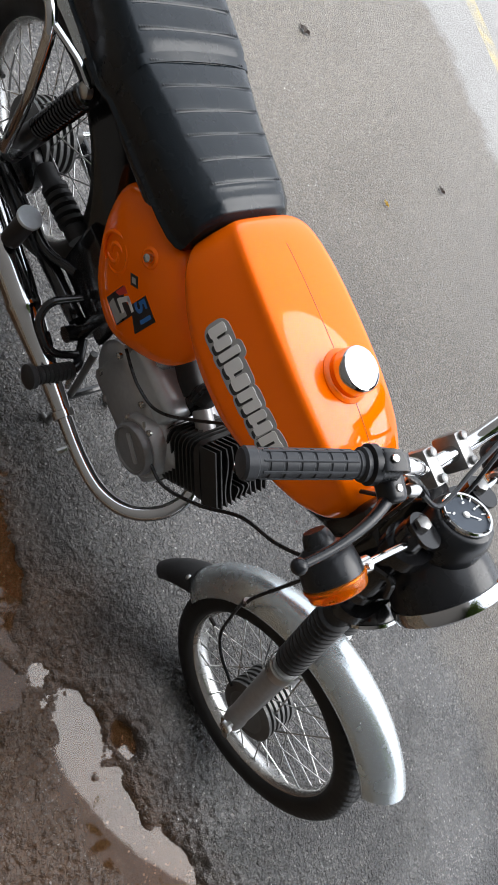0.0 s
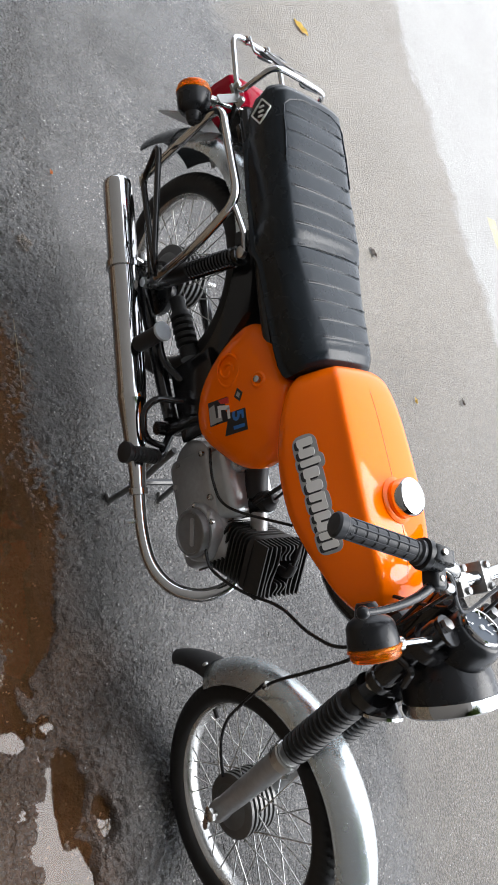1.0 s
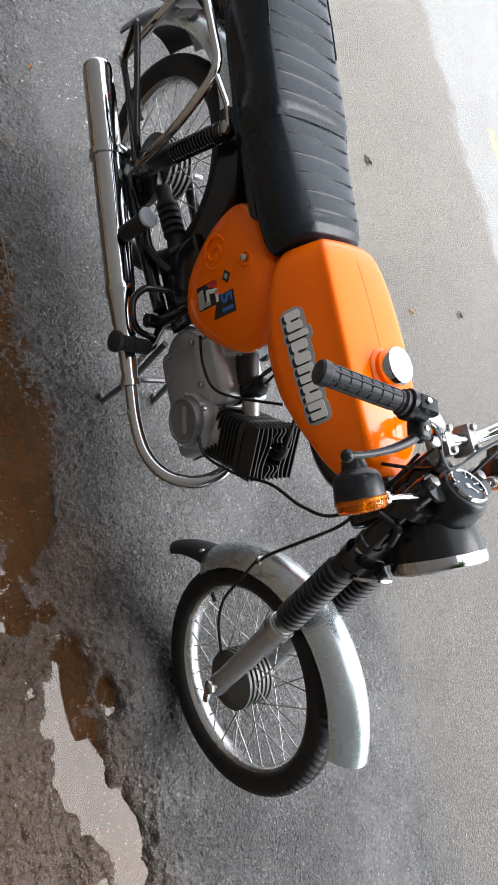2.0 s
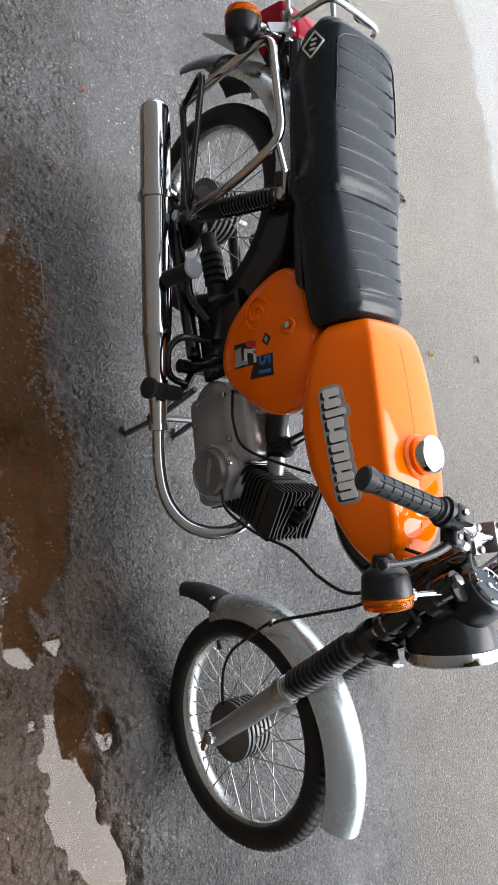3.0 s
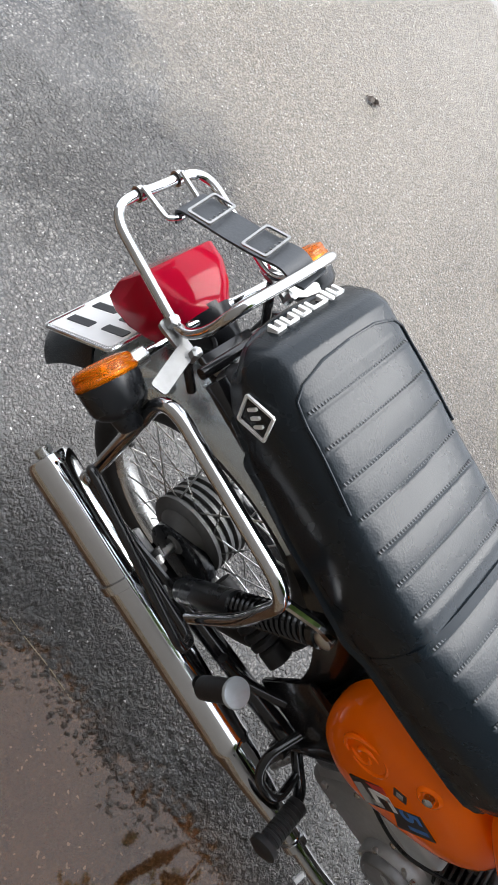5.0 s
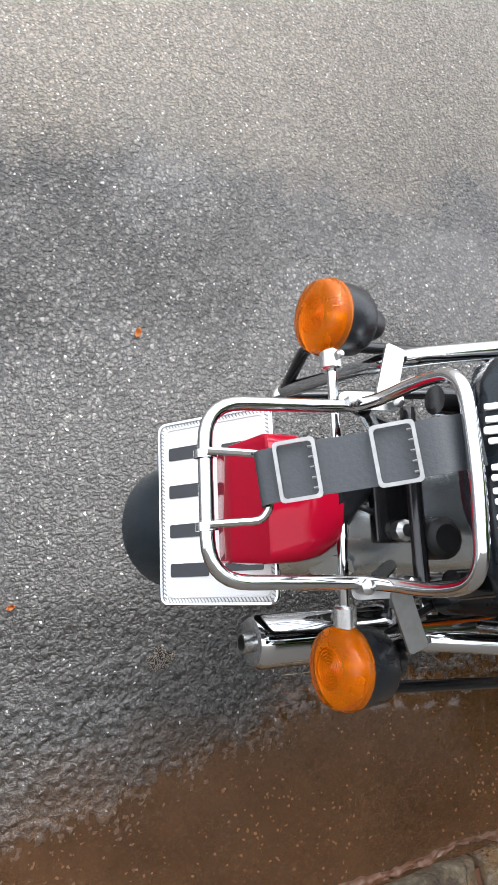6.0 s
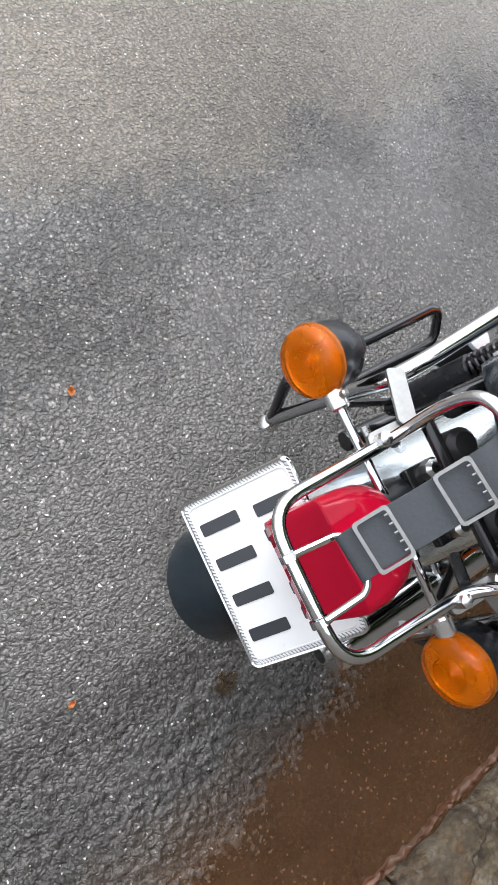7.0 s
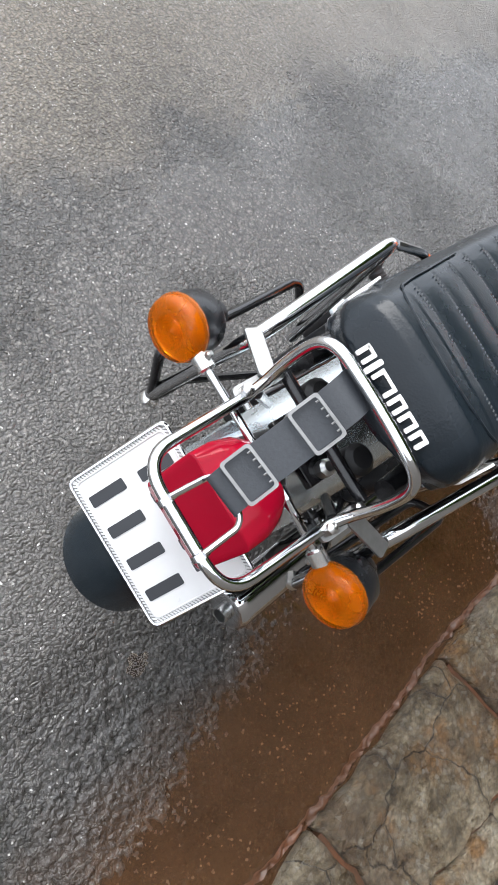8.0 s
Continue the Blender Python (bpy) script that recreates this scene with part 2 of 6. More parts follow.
    c = k.mix(k.math("SUBTRACT", 1.0, k.math("MULTIPLY", road, 0.75)), c, front_tone, "MULTIPLY")
    k.set(Base_Color=c, Roughness=rough, Normal=b, Specular_IOR_Level=k.math("SUBTRACT", 0.58, k.math("MULTIPLY", k.math("MAXIMUM", low, k.math("MULTIPLY", silt, 0.6)), 0.4)))
    return k.m


def make_water(name, clear=1.0):
    """Water over mud; clear below one leaves less mud afloat."""
    k = Nodes(name)
    tint = k.n("ShaderNodeBsdfTransparent")
    tint.inputs[0].default_value = (0.8, 0.66, 0.5, 1)
    gloss = k.n("ShaderNodeBsdfGlossy", Roughness=0.03)
    gloss.inputs[0].default_value = (1, 1, 1, 1)
    k.link(k.bump(k.noise(9.0, 2), 0.02, 0.01), gloss.inputs["Normal"])
    fres = k.n("ShaderNodeFresnel", IOR=1.39)
    mix = k.n("ShaderNodeMixShader")
    k.link(fres.outputs[0], mix.inputs[0])
    mud = k.n("ShaderNodeBsdfDiffuse")
    grain = k.n("ShaderNodeTexVoronoi", Scale=230.0)
    k.link(k.co, grain.inputs["Vector"])
    cells = k.n("ShaderNodeSeparateColor")
    k.link(grain.outputs["Color"], cells.inputs[0])
    silt = k.mix(k.ramp(k.noise(7.0, 6, 0.65), ((0.3, 0.0), (0.7, 1.0))), (0.045, 0.02, 0.0075), (0.085, 0.041, 0.018))
    silt = k.mix(k.ramp(cells.outputs[0], ((0.93, 0.0), (1.0, 0.5))), silt, (0.21, 0.15, 0.1))
    silt = k.mix(k.ramp(k.noise(26.0, 6, 0.75), ((0.52, 0.0), (0.72, 0.45))), silt, (0.1, 0.05, 0.024))
    k.link(silt, mud.inputs[0])
    turbid = k.n("ShaderNodeMixShader")
    k.link(k.ramp(k.noise(5.0, 4), ((0.35, 0.68 * clear), (0.7, 0.88 * clear))), turbid.inputs[0])
    k.link(tint.outputs[0], turbid.inputs[1])
    k.link(mud.outputs[0], turbid.inputs[2])
    k.link(turbid.outputs[0], mix.inputs[1])
    k.link(gloss.outputs[0], mix.inputs[2])
    k.link(mix.outputs[0], k.out.inputs[0])
    return k.m


def make_slab():
    k = Nodes("old_paving")
    big, mid, fine = k.noise(3.4, 7, 0.7), k.noise(14.0, 8, 0.78), k.noise(110.0, 5, 0.8)
    v = k.n("ShaderNodeTexVoronoi", Scale=95.0)
    k.link(k.co, v.inputs["Vector"])
    cells = k.n("ShaderNodeSeparateColor")
    k.link(v.outputs["Color"], cells.inputs[0])
    # weathered grey stone, pale where worn, brown where silt has dried, rusty in spots
    c = k.ramp(mid, ((0.33, (0.04, 0.027, 0.015)), (0.43, (0.14, 0.104, 0.06)), (0.52, (0.27, 0.215, 0.14)), (0.64, (0.46, 0.4, 0.3))))
    c = k.mix(k.ramp(big, ((0.45, 0.0), (0.6, 0.8))), c, k.mix(fine, (0.045, 0.026, 0.013), (0.17, 0.1, 0.05)))
    rust = k.ramp(k.noise(6.5, 3, 0.6, k.shift(3.7)), ((0.53, 0.0), (0.64, 0.75)))
    c = k.mix(rust, c, k.mix(fine, (0.13, 0.055, 0.014), (0.4, 0.2, 0.06)))
    c = k.mix(k.ramp(cells.outputs[0], ((0.82, 0.0), (1.0, 0.55))), c, (0.33, 0.3, 0.25))
    c = k.mix(k.ramp(v.outputs["Distance"], ((0.4, 0.0), (0.75, 0.4))), c, (0.022, 0.017, 0.011))
    # hairline cracks
    wob = k.n("ShaderNodeVectorMath")
    wob.operation = "ADD"
    k.link(k.co, wob.inputs[0])
    wn = k.n("ShaderNodeTexNoise", Scale=7.0, Detail=5.0)
    k.link(k.co, wn.inputs["Vector"])
    ws = k.n("ShaderNodeVectorMath")
    ws.operation = "SCALE"
    ws.inputs["Scale"].default_value = 0.16
    k.link(wn.outputs["Color"], ws.inputs[0])
    k.link(ws.outputs[0], wob.inputs[1])
    e = k.n("ShaderNodeTexVoronoi", Scale=4.6)
    e.feature = "DISTANCE_TO_EDGE"
    k.link(wob.outputs[0], e.inputs["Vector"])
    hair = k.ramp(e.outputs["Distance"], ((0.004, 1.0), (0.014, 0.0)))
    c = k.mix(k.math("MULTIPLY", hair, 0.8), c, (0.02, 0.013, 0.008))
    h = k.math("SUBTRACT", fine, k.math("MULTIPLY", v.outputs["Distance"], 0.9))
    h = k.math("SUBTRACT", h, k.math("MULTIPLY", hair, 0.8))
    b = k.bump(mid, 1.0, 0.03, k.bump(h, 1.0, 0.007))
    k.set(Base_Color=c, Roughness=k.ramp(k.noise(9.0, 5), ((0.38, 0.2), (0.62, 0.5))), Normal=b)
    return k.m


GROUND_MAT, WATER_MAT, RAIN_MAT, SLAB_MAT = make_ground(), make_water("puddle_water"), make_water("rain_water", 0.05), make_slab()
RED_SOIL = plain("red_mortar", (0.1, 0.038, 0.016), 0.4, 0.0, 0.75, 150, 1.0, dirt=(0.05, 0.03, 0.018), dirty=0.6)
WALL_MAT = plain("pale_render", (0.11, 0.1, 0.088), 0.85, 0.0, 0.15, 30, 0.4)
LEAF_MAT = plain("leaf_green", (0.11, 0.19, 0.03), 0.5, 0.0, 0.4, 8)
BARK_MAT = plain("bark", (0.12, 0.09, 0.06), 0.8, 0.0, 0.3, 20, 0.8)
DEAD_LEAF = plain("dead_leaf", (0.05, 0.03, 0.018), 0.5, 0.0, 0.3, 60, 0.3)
YELLOW_LEAF = plain("yellow_leaf", (0.55, 0.36, 0.05), 0.5, 0.0, 0.3, 60, 0.3)
STRAW = plain("straw", (0.2, 0.16, 0.1), 0.5, 0.0, 0.25, 120, 0.2)
ORANGE_LEAF = plain("orange_leaf", (0.6, 0.22, 0.06), 0.5, 0.0, 0.3, 60, 0.3)


# ---------------------------------------------------------------- mesh helpers
def part(name, bm, m, parent=None, label="", sharp=38.0, matrix=None):
    """One mesh object out of a bmesh, under its thing or part."""
    bmesh.ops.recalc_face_normals(bm, faces=bm.faces)
    lim = math.cos(radians(sharp))
    for f in bm.faces:
        f.smooth = True
    for e in bm.edges:
        if len(e.link_faces) == 2 and e.link_faces[0].normal.dot(e.link_faces[1].normal) < lim:
            e.smooth = False
    me = bpy.data.meshes.new(name)
    bm.to_mesh(me)
    bm.free()
    me.materials.append(m)
    ob = new(name, me)
    ob.parent = parent
    if matrix is not None:
        ob.matrix_basis = matrix
    if label:
        tagged(ob, label)
    return ob


def again(ob, matrix):
    """Another object on the same mesh."""
    o = new(ob.name.split(".")[0], ob.data)
    o.parent = ob.parent
    o.matrix_basis = matrix
    if "label" in ob:
        o["label"] = ob["label"]
    return o


def group(name, parent, label=""):
    e = new(name)
    e.empty_display_size = 0.05
    e.parent = parent
    if label:
        tagged(e, label)
    return e


def spline(pts, step=8, closed=False):
    """Catmull-Rom through the points."""
    p = [Vector(q) for q in pts]
    n, out = len(p), []
    for i in range(n if closed else n - 1):
        a, b, c, d = (p[(i + j) % n] if closed else p[min(max(i + j, 0), n - 1)] for j in (-1, 0, 1, 2))
        for s in range(step):
            t = s / step
            out.append(0.5 * (2 * b + (c - a) * t + (2 * a - 5 * b + 4 * c - d) * t * t + (3 * b - a - 3 * c + d) * t**3))
    if not closed:
        out.append(p[-1])
    return out


def rounded(pts, r, steps=5):
    """A bent-tube path: straight runs with round corners of radius about r."""
    p = [Vector(q) for q in pts]
    out = [p[0]]
    for a, b, c in zip(p, p[1:], p[2:]):
        k = min(r, (a - b).length * 0.48, (c - b).length * 0.48)
        s, e = b + (a - b).normalized() * k, b + (c - b).normalized() * k
        for i in range(steps + 1):
            t = i / steps
            out.append((1 - t) ** 2 * s + 2 * t * (1 - t) * b + t * t * e)
    out.append(p[-1])
    return out


def tube(path, r, n=10, closed=False, bm=None):
    """A round bar along a path; r may be a list of radii."""
    bm = bm or bmesh.new()
    p = [Vector(q) for q in path]
    m = len(p)
    rad = r if isinstance(r, (list, tuple)) else [r] * m
    side, rings = None, []
    for i in range(m):
        a, b = (p[i - 1], p[(i + 1) % m]) if closed else (p[max(i - 1, 0)], p[min(i + 1, m - 1)])
        d = (b - a).normalized()
        if side is None:
            side = d.orthogonal().normalized()
        side = (side - d * side.dot(d)).normalized()
        up = d.cross(side)
        rings.append([bm.verts.new(p[i] + rad[i] * (math.cos(2 * math.pi * k / n) * side + math.sin(2 * math.pi * k / n) * up)) for k in range(n)])
    for i in range(m if closed else m - 1):
        a, b = rings[i], rings[(i + 1) % m]
        for k in range(n):
            bm.faces.new((a[k], a[(k + 1) % n], b[(k + 1) % n], b[k]))
    if not closed:
        bm.faces.new(rings[0][::-1])
        bm.faces.new(rings[-1])
    return bm


def turned(profile, axis_from, axis_to, n=32, bm=None, ring=False):
    """A turned solid; profile holds (how far along in metres, radius). ring closes the profile on itself."""
    a, d = Vector(axis_from), (Vector(axis_to) - Vector(axis_from)).normalized()
    side = d.orthogonal().normalized()
    up = d.cross(side)
    bm = bm or bmesh.new()
    rings = []
    for h, r in profile:
        c = a + d * h
        rings.append([bm.verts.new(c + max(r, 1e-4) * (math.cos(2 * math.pi * k / n) * side + math.sin(2 * math.pi * k / n) * up)) for k in range(n)])
    for p, q in zip(rings, rings[1:]):
        for k in range(n):
            bm.faces.new((p[k], p[(k + 1) % n], q[(k + 1) % n], q[k]))
    if ring:
        for k in range(n):
            bm.faces.new((rings[-1][k], rings[-1][(k + 1) % n], rings[0][(k + 1) % n], rings[0][k]))
    else:
        bm.faces.new(rings[0][::-1])
        bm.faces.new(rings[-1])
    return bm


def wheel_ring(profile, n, bm=None, shape=None):
    """A closed profile (radius, across) turned round the y axis."""
    bm = bm or bmesh.new()
    rings = []
    for k in range(n):
        a = 2 * math.pi * k / n
        rings.append([bm.verts.new((math.cos(a) * (r + (shape(k, j) if shape else 0)), y, math.sin(a) * (r + (shape(k, j) if shape else 0)))) for j, (r, y) in enumerate(profile)])
    m = len(profile)
    for k in range(n):
        a, b = rings[k], rings[(k + 1) % n]
        for j in range(m):
            bm.faces.new((a[j], b[j], b[(j + 1) % m], a[(j + 1) % m]))
    return bm


def box(x0, y0, z0, x1, y1, z1, bevel=0.003, seg=2):
    bm = bmesh.new()
    bmesh.ops.create_cube(bm, size=1)
    for v in bm.verts:
        v.co = Vector(((x0 + x1) / 2 + v.co.x * (x1 - x0), (y0 + y1) / 2 + v.co.y * (y1 - y0), (z0 + z1) / 2 + v.co.z * (z1 - z0)))
    if bevel:
        bmesh.ops.bevel(bm, geom=bm.edges[:], offset=bevel, segments=seg, profile=0.6, affect="EDGES")
    return bm


def loft(rings, cap=True):
    bm = bmesh.new()
    vs = [[bm.verts.new(p) for p in r] for r in rings]
    n = len(vs[0])
    for a, b in zip(vs, vs[1:]):
        for k in range(n):
            bm.faces.new((a[k], a[(k + 1) % n], b[(k + 1) % n], b[k]))
    if cap:
        bm.faces.new(vs[0][::-1])
        bm.faces.new(vs[-1])
    return bm


def sheet(rows, thick):
    """A curved sheet out of rows of points, given thickness."""
    bm = bmesh.new()
    vs = [[bm.verts.new(p) for p in r] for r in rows]
    for a, b in zip(vs, vs[1:]):
        for k in range(len(a) - 1):
            bm.faces.new((a[k], a[k + 1], b[k + 1], b[k]))
    bmesh.ops.recalc_face_normals(bm, faces=bm.faces)
    bmesh.ops.solidify(bm, geom=bm.faces[:], thickness=thick)
    return bm


def slab(outline, frame_m, thick, bevel=0.0):
    """A flat outline (u, v) extruded along the third axis of frame_m."""
    bm = bmesh.new()
    lo = [bm.verts.new(frame_m @ Vector((u, v, 0))) for u, v in outline]
    hi = [bm.verts.new(frame_m @ Vector((u, v, thick))) for u, v in outline]
    n = len(lo)
    bm.faces.new(lo[::-1])
    top = bm.faces.new(hi)
    for k in range(n):
        bm.faces.new((lo[k], lo[(k + 1) % n], hi[(k + 1) % n], hi[k]))
    if bevel:
        bmesh.ops.bevel(bm, geom=list(top.edges), offset=bevel, segments=2, affect="EDGES")
    return bm


def axes(origin, u, v):
    """A frame at origin with u and v along its first axes."""
    u = Vector(u).normalized()
    w = u.cross(Vector(v)).normalized()
    v = w.cross(u)
    m = Matrix((u, v, w)).transposed().to_4x4()
    m.translation = origin
    return m


def bar_shape(w, h, r=0.3, n=4):
    """A rounded oblong, centred."""
    r = min(w, h) * r
    out = []
    for cx, cy, a0 in ((w / 2 - r, h / 2 - r, 0), (-w / 2 + r, h / 2 - r, 90), (-w / 2 + r, -h / 2 + r, 180), (w / 2 - r, -h / 2 + r, 270)):
        for i in range(n + 1):
            a = radians(a0 + 90 * i / n)
            out.append((cx + r * math.cos(a), cy + r * math.sin(a)))
    return out


# ---------------------------------------------------------------- ground, gutter, paving, wall
def soft(t):
    t = min(max(t, 0.0), 1.0)
    return t * t * (3 - 2 * t)


def pebbles(x, y):
    """Rounded grit of about a centimetre that stands out of the binder and the mud."""
    dist, pts = noise.voronoi(Vector((x * 104, y * 104, 0.4 * noise.noise(Vector((x * 30, y * 30, 1))))))
    own = 0.4 + 0.6 * abs(noise.cell(pts[0] * 7.3))
    return own * max(0.0, 1.0 - (dist[0] / 0.8) ** 2)


POOLS = ((-0.25, -0.375, 0.085, 0.04, 0.1), (-0.05, -0.262, 0.18, 0.05, 0.2), (-0.49, -0.31, 0.24, 0.06, -0.05), (0.0, -0.19, 0.05, 0.03, 0.0))  # centre, half length, half width, slant


def bump_z(x, y):
    """The lie of the ground: flat road, a gutter along the paving, small unevenness."""
    d = y - kerb_line(x)
    p = Vector((x * 2.2, y * 2.2, 3.1))
    lumps = 0.006 * noise.noise(p * 3.1) + 0.004 * noise.noise(p * 8.0) + 0.003 * noise.noise(p * 36.0 + Vector((0, 0, 2.5)))
    z = 0.005 * noise.noise(p)
    front = soft((x + 0.62) / 0.3)
    width = 0.55 - 0.22 * soft((-1.05 - x) / 0.5) + 0.09 * noise.noise(Vector((x * 2.0, 7.7, 0))) - 0.1 * front
    dip = soft((1 - d / width) * 1.2) if d > -0.3 else 1.0
    pool = soft(1.1 - abs(d - 0.2 - 0.05 * noise.noise(Vector((x * 3.1, 1.7, 0)))) / 0.085)
    wet = soft((0.4 - d) / 0.14)
    isles = 0.018 * noise.noise(p * 3.4 + Vector((5.3, 0.7, 0))) + 0.012 * noise.noise(p * 7.5)
    z += (1 - front) * -0.019 * dip + front * wet * (0.6 * isles + 0.006 - 0.024 * pool * soft((0.6 - x) / 0.2) * soft(0.9 * noise.noise(Vector((x * 3.3, y * 5.0, 8.4)))))
    u, v = x - 0.2, y + 0.25 - 0.27 * (x - 0.2)
    ragged = 0.9 * noise.noise(Vector((x * 9, y * 14, 2.2))) + 0.5 * noise.noise(Vector((x * 26, y * 30, 5.1)))
    basin = soft(1.5 * (1.1 - math.hypot(u / 0.27, v / 0.085)) + ragged)
    for cx, cy, a, w, lean in POOLS:
        q = 1.5 * (1.1 - math.hypot((x - cx) / a, (y - cy - lean * (x - cx)) / w))
        if q > -1.3:
            basin = max(basin, soft(q + ragged))
    z += basin * (-0.025 - z)
    wheel = min(max(1 - abs(y) / 0.12, 0), 1)
    calm = 0.55 + 0.45 * soft((0.25 - d) / 0.15) if d < 0.45 else 0.35
    z = (z + lumps * calm * (1 - basin)) * (1 - 0.8 * wheel) + 0.012 * soft((y + 0.2) / 0.12)
    if -0.65 < y < 0.3 and -2.5 < x < 0.8:
        z += (1 - 0.85 * basin) * (0.0085 * soft((0.6 - d) / 0.3) + 0.0015) * soft((0.3 - y) / 0.2) * (pebbles(x, y) - 0.4)
    return z + rise(x)


def grid_steps(fine_from, fine_to, step, far):
    vals = list(np.arange(fine_from, fine_to, step))
    s = step
    while vals[-1] < far:
        s *= 1.35
        vals.append(vals[-1] + s)
    s = step
    while vals[0] > -far:
        s *= 1.35
        vals.insert(0, vals[0] - s)
    return vals


def gutter_steps():
    """Close rows along the gutter, wider ones towards the road."""
    rows = grid_steps(-0.62, 0.13, 0.0045, 80)
    near = [v for v in rows if v < 0.13]
    return near + [v for v in grid_steps(0.14, 1.0, 0.02, 80) if v > near[-1] + 0.006]


def build_ground():
    xs, ys = grid_steps(-2.4, 0.75, 0.0045, 80), gutter_steps()
    verts = [(x, y, bump_z(x, y) if abs(x) < 8 and abs(y) < 6 else rise(x)) for x in xs for y in ys]
    w = len(ys)
    faces = [(i * w + j, (i + 1) * w + j, (i + 1) * w + j + 1, i * w + j + 1) for i in range(len(xs) - 1) for j in range(w - 1)]
    me = bpy.data.meshes.new("ground")
    me.from_pydata(verts, [], faces)
    me.shade_smooth()
    me.materials.append(GROUND_MAT)
    return tagged(new("ground", me), "wet dark asphalt with brown silt in its gutter", "ground", kind="structure")


def build_water():
    xs = [-3.2 + 0.05 * i for i in range(95)]
    level = -0.0095
    verts = [(x, kerb_line(x) + q, level + rise(x)) for x in xs for q in (-0.05, 0.2, 0.5)]
    faces = [(3 * i + k, 3 * i + 3 + k, 3 * i + 4 + k, 3 * i + 1 + k) for i in range(len(xs) - 1) for k in range(2)]
    me = bpy.data.meshes.new("puddle")
    me.from_pydata(verts, [], faces)
    me.materials.append(WATER_MAT)
    return tagged(new("puddle", me), "shallow muddy brown rain water in the gutter", "puddle", kind="structure")


def small_pool(cx, cy, r, seed):
    """A thin film of rain in a shallow hollow of the asphalt."""
    rim = []
    for i in range(40):
        a = 2 * math.pi * i / 40
        q = r * (1 + 0.55 * noise.noise(Vector((math.cos(a) * 1.4, math.sin(a) * 1.4, seed))) + 0.2 * noise.noise(Vector((math.cos(a) * 5, math.sin(a) * 5, seed))))
        rim.append((cx + q * math.cos(a), cy + 0.8 * q * math.sin(a)))
    top = max(bump_z(x, y) for x, y in rim[::5]) + 0.0025
    me = bpy.data.meshes.new("puddle")
    me.from_pydata([(x, y, top) for x, y in rim], [], [tuple(range(40))])
    me.materials.append(RAIN_MAT)
    return tagged(new("puddle", me), "small clear rain puddle on the asphalt", "puddle", kind="structure")


build_ground()
build_water()
small_pool(-1.403, -0.203, 0.022, 2.2)
paving = tagged(new("pavement"), "broken old paving slabs along the gutter", "pavement", kind="structure")


def crack(x0, y0, x1, y1, seed, n=9, wild=1.0):
    """A broken edge from one point to the other."""
    out = []
    dx, dy = x1 - x0, y1 - y0
    L = math.hypot(dx, dy)
    for i in range(n + 1):
        t = i / n
        off = 0.05 * noise.noise(Vector((t * 2.3, seed, 0))) + 0.016 * noise.noise(Vector((t * 9, seed, 4)))
        off *= wild * min(1, 4 * t, 4 * (1 - t))
        out.append((x0 + dx * t - dy / L * off, y0 + dy * t + dx / L * off))
    return out


def paving_stone(outline, seed, rnd):
    """One worn stone: a grid-free top that sinks towards its broken edge."""
    cx, cy = (sum(p[q] for p in outline) / len(outline) for q in (0, 1))
    bm = bmesh.new()
    tilt = rnd.uniform(-0.03, 0.03), rnd.uniform(-0.03, 0.03)
    top = 0.03 + rnd.uniform(-0.006, 0.006)
    rings = []
    for q, z in ((1.0, -0.06), (1.0, top - 0.016), (0.99, top - 0.006), (0.965, top - 0.001), (0.85, top), (0.6, top), (0.3, top)):
        ring = []
        for px, py in outline:
            ux, uy = cx + (px - cx) * q, cy + (py - cy) * q
            dz = 0.0
            if z > 0:
                p = Vector((ux, uy, seed))
                dz = 0.009 * noise.noise(p * 7) + 0.005 * noise.noise(p * 22) + 0.003 * noise.noise(p * 50) + tilt[0] * (ux - cx) + tilt[1] * (uy - cy)
            ring.append(bm.verts.new((ux, uy, z + dz + rise(ux))))
        rings.append(ring)
    n = len(outline)
    for a, c in zip(rings, rings[1:]):
        for k in range(n):
            bm.faces.new((a[k], a[(k + 1) % n], c[(k + 1) % n], c[k]))
    bm.faces.new(rings[-1])
    return bm


